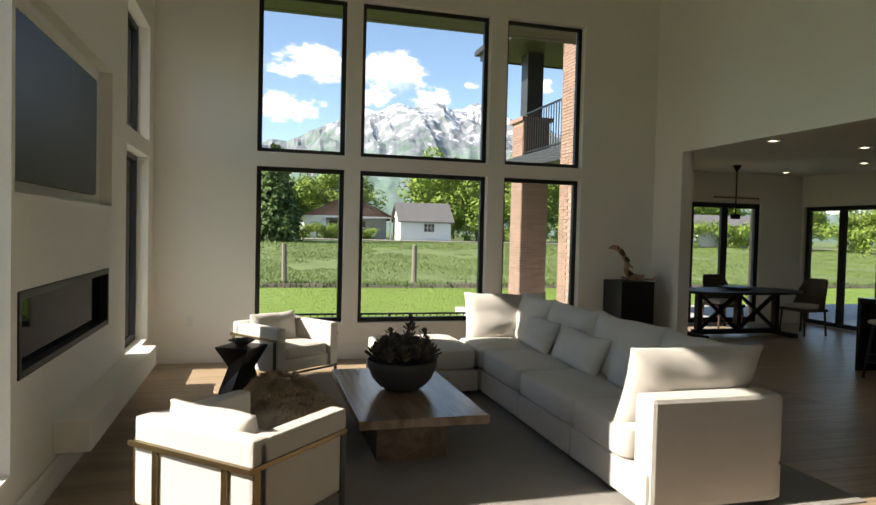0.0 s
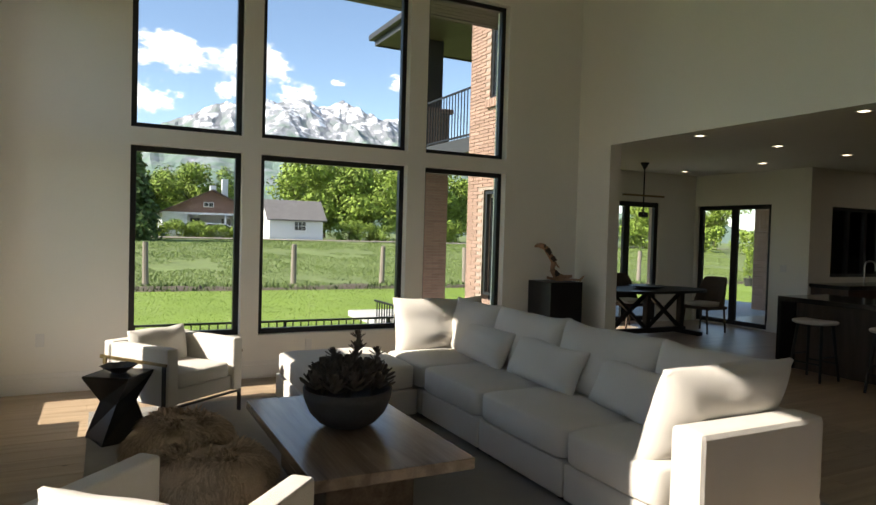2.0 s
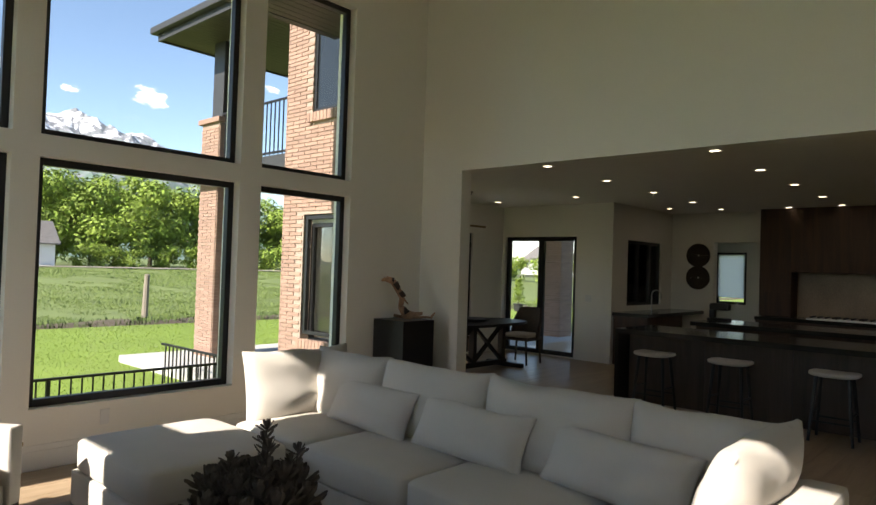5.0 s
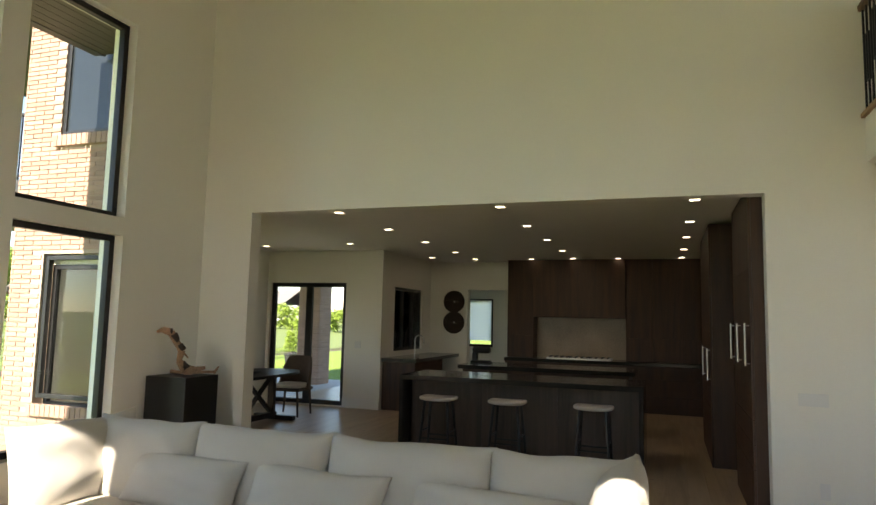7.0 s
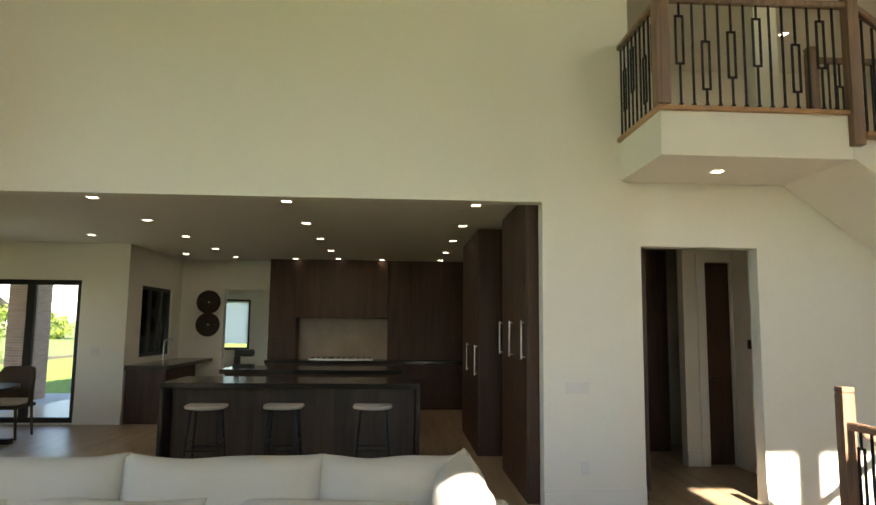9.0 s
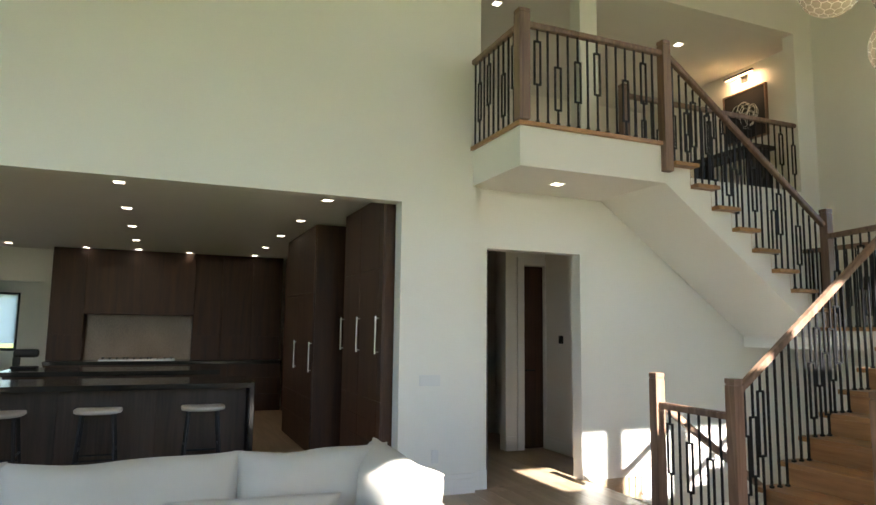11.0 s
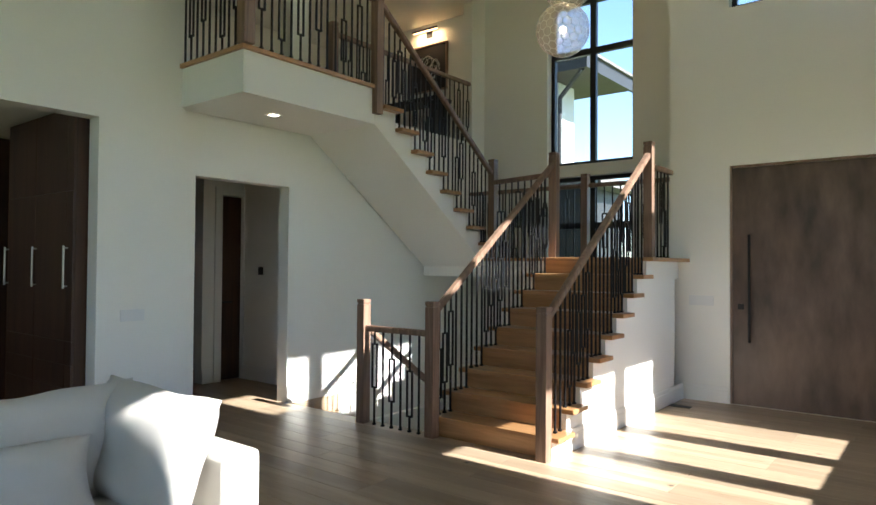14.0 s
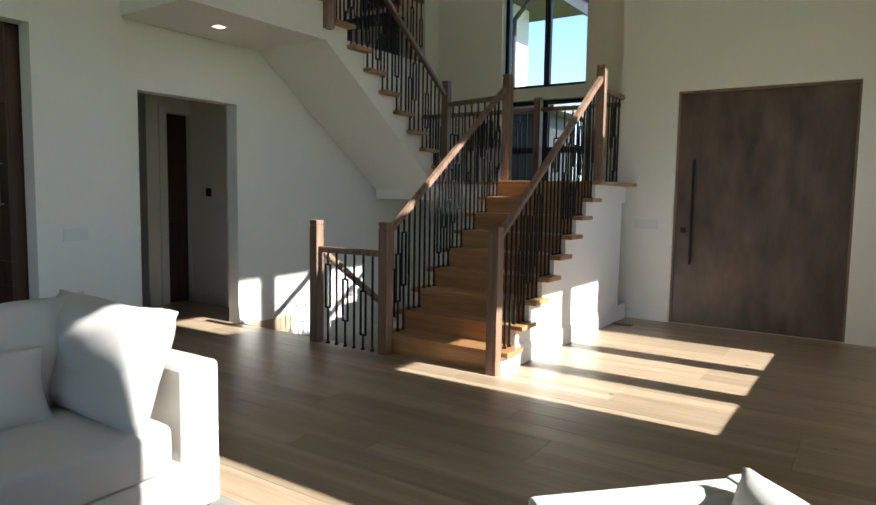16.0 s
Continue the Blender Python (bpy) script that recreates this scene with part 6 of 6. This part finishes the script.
GZ = ground_z(0, 66)
shed = thing("white_shed", "small white shed with a grey shingle roof", "shed", 15.3, 66.0, GZ - 0.2)
part("wall", B((-2.45, 2.45, -2.0, 2.0, 0, 2.1)), M_SIDING, shed)
bm = bmesh.new()
roof_gable(bm, -2.45, 2.45, -2.0, 2.0, 2.1, 3.7, "x", 0.3)
part("roof", bm, M_SHINGLE, shed)
bm = bmesh.new()
prism(bm, [(-2.0, 2.1), (2.0, 2.1), (0, 3.68)], "x", -2.45, -2.40)
prism(bm, [(-2.0, 2.1), (2.0, 2.1), (0, 3.68)], "x", 2.40, 2.45)
part("gable", bm, M_SIDING, shed)
w = part("window", RB(0.01, (-0.25, 0.85, -2.06, -2.0, 0.95, 1.85)), M_SIDING, shed)
for i in range(3):
    for j in range(2):
        part("pane", B((-0.18 + 0.34 * i, 0.12 + 0.34 * i, -2.07, -2.06, 1.02 + 0.4 * j, 1.38 + 0.4 * j)), M_DARKGLASS, w)
house = thing("brown_house", "low brown gabled farmhouse with a carport", "house", 8.3, 70.0, GZ - 0.2)
part("wall", B((-4.2, 4.2, 0.0, 7.0, 0, 2.4)), M_SIDING, house)
part("carport_wall", B((-4.2, -2.2, -2.4, 0.0, 0, 2.4)), M_SIDING, house)
bm = bmesh.new()
roof_gable(bm, -4.2, 4.2, -2.6, 7.0, 2.35, 4.4, "y", 0.6)
part("roof", bm, M_SHINGLE2, house)
bm = bmesh.new()
prism(bm, [(-4.4, 2.35), (4.4, 2.35), (0, 4.38)], "y", -2.6, -2.5)
part("gable", bm, M_OLDBRICK, house)
part("beam", B((-4.4, 4.4, -2.62, -2.45, 2.2, 2.38)), M_SIDING, house)
for x in (-2.2, 1.2, 4.2):
    part("post", B((x - 0.08, x + 0.08, -2.6, -2.45, 0, 2.2)), M_SIDING, house)
for x, hh in ((0.5, 5.1), (1.6, 5.8)):
    part("chimney", RB(0.02, (x - 0.28, x + 0.28, 1.0, 1.6, 3.6, hh)), M_SIDING, house)
for x in (-1.2, 1.6):
    w = part("window", RB(0.01, (x - 0.5, x + 0.5, -0.05, 0.0, 0.9, 2.0)), M_SIDING, house)
    part("pane", B((x - 0.42, x + 0.42, -0.06, -0.05, 0.98, 1.92)), M_DARKGLASS, w)
w = part("gable_window", RB(0.01, (-0.75, 0.15, -2.66, -2.6, 2.9, 3.35)), M_SIDING, house)
part("pane", B((-0.68, -0.33, -2.67, -2.66, 2.96, 3.29), (-0.27, 0.08, -2.67, -2.66, 2.96, 3.29)), M_DARKGLASS, w)
car = thing("parked_car", "white car parked under the carport", "car", 8.6, 66.2, GZ - 0.15)
bm = bmesh.new()
prism(bm, [(-2.1, 0.3), (2.1, 0.3), (2.1, 0.75), (1.5, 0.85), (0.75, 1.35), (-0.9, 1.4), (-1.6, 0.95), (-2.1, 0.85)], "y", -0.8, 0.8)
bmesh.ops.bevel(bm, geom=bm.edges[:], offset=0.06, segments=2, affect="EDGES")
part("body", bm, M_CARW, car)
bm = bmesh.new()
prism(bm, [(1.3, 0.9), (0.7, 1.28), (-0.85, 1.32), (-1.35, 0.95)], "y", -0.815, 0.815)
part("side_glass", bm, M_DARKGLASS, car)
for x in (-1.3, 1.3):
    for y in (-0.8, 0.8):
        bm = bmesh.new()
        cyl(bm, (x, y - 0.1, 0.32), (x, y + 0.1, 0.32), 0.32, seg=16)
        part("wheel", bm, M_TYRE, car)


# ---- outside: trees ----
def tree(x, y, h, w, seed, leafmat, name, label, conifer=False, leaves=11000, size=0.19, base=None):
    r = random.Random(seed)
    t = thing(name, label, "tree", x, y, (ground_z(x, y) if base is None else base) - 0.25, group=name + "s")
    bm = bmesh.new()
    th = h * (0.95 if conifer else 0.5)
    cyl(bm, (0, 0, 0), (0.1 * w * 0.2, 0, th), h * 0.028, h * 0.012, 9)
    tips = []
    if not conifer:
        for i in range(11):
            a, el = i * 2.4 + r.uniform(-0.3, 0.3), r.uniform(0.35, 1.1)
            z0 = h * r.uniform(0.2, 0.48)
            L = w * r.uniform(0.26, 0.48)
            q = Vector((L * math.cos(a), L * math.sin(a), z0 + L * math.tan(el) * 0.7))
            q.z = min(q.z, h * 0.85)
            cyl(bm, (0.02, 0, z0), q, h * 0.010, h * 0.004, 6)
            tips.append(q)
        tips.append(Vector((0, 0, h * 0.8)))
    part("trunk", bm, M_BARK, t)
    vs, fs = [], []
    blobs = []
    if conifer:
        for i in range(60):
            z = h * (0.08 + 0.9 * (i / 60))
            a = i * 2.4
            R = w * 0.5 * (1 - z / h) ** 0.8 + 0.1
            blobs.append((Vector((R * 0.65 * math.cos(a), R * 0.65 * math.sin(a), z)), R * 0.5))
    else:
        for q in tips:
            for j in range(3):
                blobs.append((q + Vector((r.gauss(0, 0.1) * w, r.gauss(0, 0.1) * w, r.gauss(0.02, 0.06) * h)), w * r.uniform(0.11, 0.19)))
        for j in range(10):
            blobs.append((Vector((r.uniform(-0.36, 0.36) * w, r.uniform(-0.36, 0.36) * w, h * r.uniform(0.16, 0.5))), w * 0.12))
    for i in range(leaves):
        c, R = blobs[r.randrange(len(blobs))]
        d = Vector((r.gauss(0, 1), r.gauss(0, 1), r.gauss(0, 1))).normalized() * R * (0.55 + 0.5 * r.random())
        p = c + d
        n = (d.normalized() + Vector((r.uniform(-0.7, 0.7), r.uniform(-0.7, 0.7), r.uniform(-0.2, 0.9)))).normalized()
        u = n.orthogonal().normalized()
        v = n.cross(u)
        a = r.uniform(0, 6.28)
        u, v = u * math.cos(a) + v * math.sin(a), v * math.cos(a) - u * math.sin(a)
        s = size * r.uniform(0.55, 1.25)
        k = len(vs)
        vs += [p - u * s, p + v * s * 0.55 + n * s * 0.1, p + u * s, p - v * s * 0.55 + n * s * 0.1]
        fs += [(k, k + 1, k + 2), (k, k + 2, k + 3)]
    me = bpy.data.meshes.new("crown")
    me.from_pydata(vs, [], fs)
    me.materials.append(leafmat)
    c = new("crown", me)
    c.parent = t
    return t


LABEL = "broad green leafy tree beyond the pasture"
t1 = tree(19.5, 72, 8.0, 8.5, 1, M_LEAF, "leafy_tree", LABEL)
t2 = tree(24.5, 70, 8.6, 9.5, 2, M_LEAF, "leafy_tree", LABEL)
t3 = tree(9.0, 86, 8.6, 8.0, 3, M_LEAF, "leafy_tree", LABEL)
cf = tree(1.3, 57, 8.0, 4.6, 4, M_LEAF2, "conifer", "dark tall conifer at the edge of the pasture", True, 6000, 0.24)
for src, x, y, s, rz in ((t1, 29.5, 74, 1.05, 40), (t2, 35.0, 76, 1.0, 80), (t1, 5.2, 90, 0.95, 120), (t2, 23.5, 84, 1.1, 160), (t3, 41.0, 78, 1.0, 20), (t1, 47.0, 74, 0.95, 240), (t2, 54, 80, 1, 300), (t3, 61, 82, 1, 70), (t1, 2.5, 82, 0.9, 10), (t2, -6, 84, 1.0, 55), (t3, -13, 80, 1.1, 155), (t1, 70, 78, 1, 99), (t2, 80, 74, 1, 199)):
    o = copy_thing(src, pose(x, y, ground_z(x, y) - 0.25, 0, 0, rz))
    o.scale = (s, s, s)
for x, y, s in ((-3.2, 58, 1.0), (-9, 60, 1.1)):
    o = copy_thing(cf, pose(x, y, ground_z(x, y) - 0.25, 0, 0, x * 30))
    o.scale = (s, s, s)
b1 = tree(6.0, 64.6, 1.5, 2.6, 11, M_LEAF, "shrub", "low green shrub by the road", leaves=2600, size=0.09)
for x, y, s in ((4.0, 64.8, 1.0), (7.6, 64.4, 0.8), (21.0, 66, 1.3), (24, 66, 1.2), (27.5, 67, 1.4), (9.6, 64.6, 0.8), (33, 68, 1.3), (31, 66, 1.5), (38, 66, 1.6), (43, 64, 1.7), (48, 62, 1.7), (53, 60, 1.8), (57, 56, 1.8), (60, 51, 1.7), (62, 46, 1.8), (63, 41, 1.6), (64, 36, 1.8), (64, 30, 1.7), (64, 25, 1.8)):
    o = copy_thing(b1, pose(x, y, ground_z(x, y) - 0.25, 0, 0, x * 37))
    o.scale = (s, s, s)
rng = random.Random(31)
for x, y, h in ((24.2, 23.0, 1.0), (25.9, 22.5, 1.3), (23.4, 21.2, 0.8)):
    p = thing("potted_shrub", "leafy shrub in a round dark nursery pot", "plant", x, y, ground_z(x, y), group="potted shrubs")
    bm = bmesh.new()
    cyl(bm, (0, 0, 0), (0, 0, 0.32), 0.17, 0.21, 16)
    cyl(bm, (0, 0, 0.28), (0, 0, 0.33), 0.225, 0.225, 16)
    part("pot", bm, M_TYRE, p)
    bm = bmesh.new()
    for i in range(7):
        cyl(bm, (0, 0, 0.3), (rng.uniform(-0.16, 0.16), rng.uniform(-0.16, 0.16), 0.35 + h * rng.uniform(0.5, 0.95)), 0.008, 0.004, 5)
    part("stems", bm, M_BARK, p)
    bm = bmesh.new()
    for i in range(420):
        f = rng.random()
        a, q = rng.uniform(0, 6.28), rng.uniform(0.05, 0.26) * (1 - 0.6 * f)
        leaf(bm, Matrix.Translation((q * math.cos(a), q * math.sin(a), 0.4 + h * f)) @ pose(0, 0, 0, rng.uniform(-40, 40), rng.uniform(-60, 30), math.degrees(a)), 0.05, 0.10)
    part("foliage", bm, M_LEAF, p)
# Gabled block added in place of a white fence across the field.
wf = thing("white_barn", "long low white gabled block standing for a white fence", "barn", 49, 66, GZ - 0.3)
part("wall", B((-4, 4, -2, 2, 0, 2.6)), M_SIDING, wf)
bm = bmesh.new()
roof_gable(bm, -4, 4, -2, 2, 2.6, 3.6, "x", 0.3)
part("roof", bm, M_SHINGLE, wf)
for x, y in ((118, 84), (125, 60)):
    gh = thing("grey_house", "distant grey gabled house", "house", x, y, 0.4, rz=60)
    part("wall", B((-6, 6, -4, 4, 0, 3.4)), M_SIDING, gh)
    bm = bmesh.new()
    roof_gable(bm, -6, 6, -4, 4, 3.4, 6.4, "x", 0.5)
    part("roof", bm, M_SHINGLE, gh)

# ---- outside: mountains and clouds ----
bm = bmesh.new()
NX, NY = 300, 64
g = []
for j in range(NY):
    row = []
    for i in range(NX):
        x = -900 + 2600 * i / (NX - 1)
        f = j / (NY - 1)
        y = 900 + 800 * f
        env = max(0.0, 1 - ((x - 470) / 640) ** 2) ** 0.8 * 262 + 100
        rid = 1 - abs(noise.noise(Vector((x * 0.006, y * 0.004, 3)))) * 1.6
        det = noise.fractal(Vector((x * 0.016, y * 0.014, 1)), 1.0, 2.1, 5)
        det2 = abs(noise.noise(Vector((x * 0.02, y * 0.006, 7))))
        z = (f ** 1.25) * env * (0.86 + 0.14 * rid) + f * (16 * det - 26 * det2 * (1 if f < 0.97 else 0.6))
        row.append(bm.verts.new((x, y, z - 8)))
    g.append(row)
for a, b in zip(g, g[1:]):
    for i in range(NX - 1):
        bm.faces.new((a[i], a[i + 1], b[i + 1], b[i]))
tagged(part("backdrop_mountain", bm, M_MOUNTAIN), "snow-streaked rocky mountain range above the valley", "mountain", kind="structure")


D = 2600
sky_clouds = thing("backdrop_clouds", "soft white cumulus clouds drifting over the mountains", "clouds", kind="structure")
for dx, ez, w, h in ((0.05, 0.245, 420, 200), (0.02, 0.178, 330, 190), (0.165, 0.245, 470, 210), (0.15, 0.205, 230, 130), (0.235, 0.205, 240, 140), (0.30, 0.232, 90, 40), (0.41, 0.243, 190, 110), (-0.12, 0.26, 380, 170), (0.9, 0.22, 200, 90), (0.62, 0.30, 120, 40)):
    bm = bmesh.new()
    bmesh.ops.create_grid(bm, x_segments=2, y_segments=2, size=1.0, matrix=pose(0, 0, 0, 90))
    c = part("cloud", bm, M_CLOUD, sky_clouds)
    c.matrix_basis = Matrix.Translation((1 + dx * D, D, 1.5 + ez * D)) @ Matrix.Diagonal((w / 2, 1, h / 2, 1))
    c.visible_shadow = False
settle(built, 1.0, 0.0, 1.0, 0.0, 1.0, -1.2)

# ---- floorboards ----
rng = random.Random(7)
boards = {}
floor = thing("floor", "wide light oak floorboards with visible knots", "floor", kind="structure")
far = bmesh.new()
count = 0
BW = 0.19


def board(length):
    key = round(length, 3)
    if key not in boards:
        bm = RB(0.0015, (0.001, length - 0.001, 0.001, BW - 0.001, -0.012, 0.0))
        me = bpy.data.meshes.new("floorboard")
        bm.to_mesh(me)
        bm.free()
        me.materials.append(M_OAK)
        boards[key] = me
    return boards[key]


def run_boards(x0, x1, y, near):
    global count
    x = x0 - rng.choice((0.0, 0.4, 0.8, 1.2, 1.6))
    while x < x1 - 0.02:
        L = rng.choice((1.6, 2.0, 2.4))
        a, b = max(x, x0), min(x + L, x1)
        if b - a > 0.02:
            if near and count < 290:
                o = new("floorboard", board(b - a))
                o.location = (a, y, 0)
                o.parent = floor
                count += 1
            else:
                box(far, a + 0.001, b - 0.001, y + 0.001, y + BW - 0.001, -0.012, 0.0)
        x += L


rows = [(0.495 + BW * i) for i in range(57)]
for y in rows:
    if y + BW <= NW + 0.1:
        run_boards(WW, 3.44 if y < 3.42 else 6.636, y, y < 9.6)
for i in range(60):
    y = 2.965 + BW * i
    if y + BW < 13.55:
        run_boards(6.636, 11.4 if y > 11.1 else 13.95, y, False)
for y in (9.36, 9.55, 9.74, 9.93, 10.12, 10.31, 10.5, 10.69):
    run_boards(13.95, 15.0, y, False)
o = part("far_floorboards", far, M_OAK, floor)
o["kind"] = "stuff"
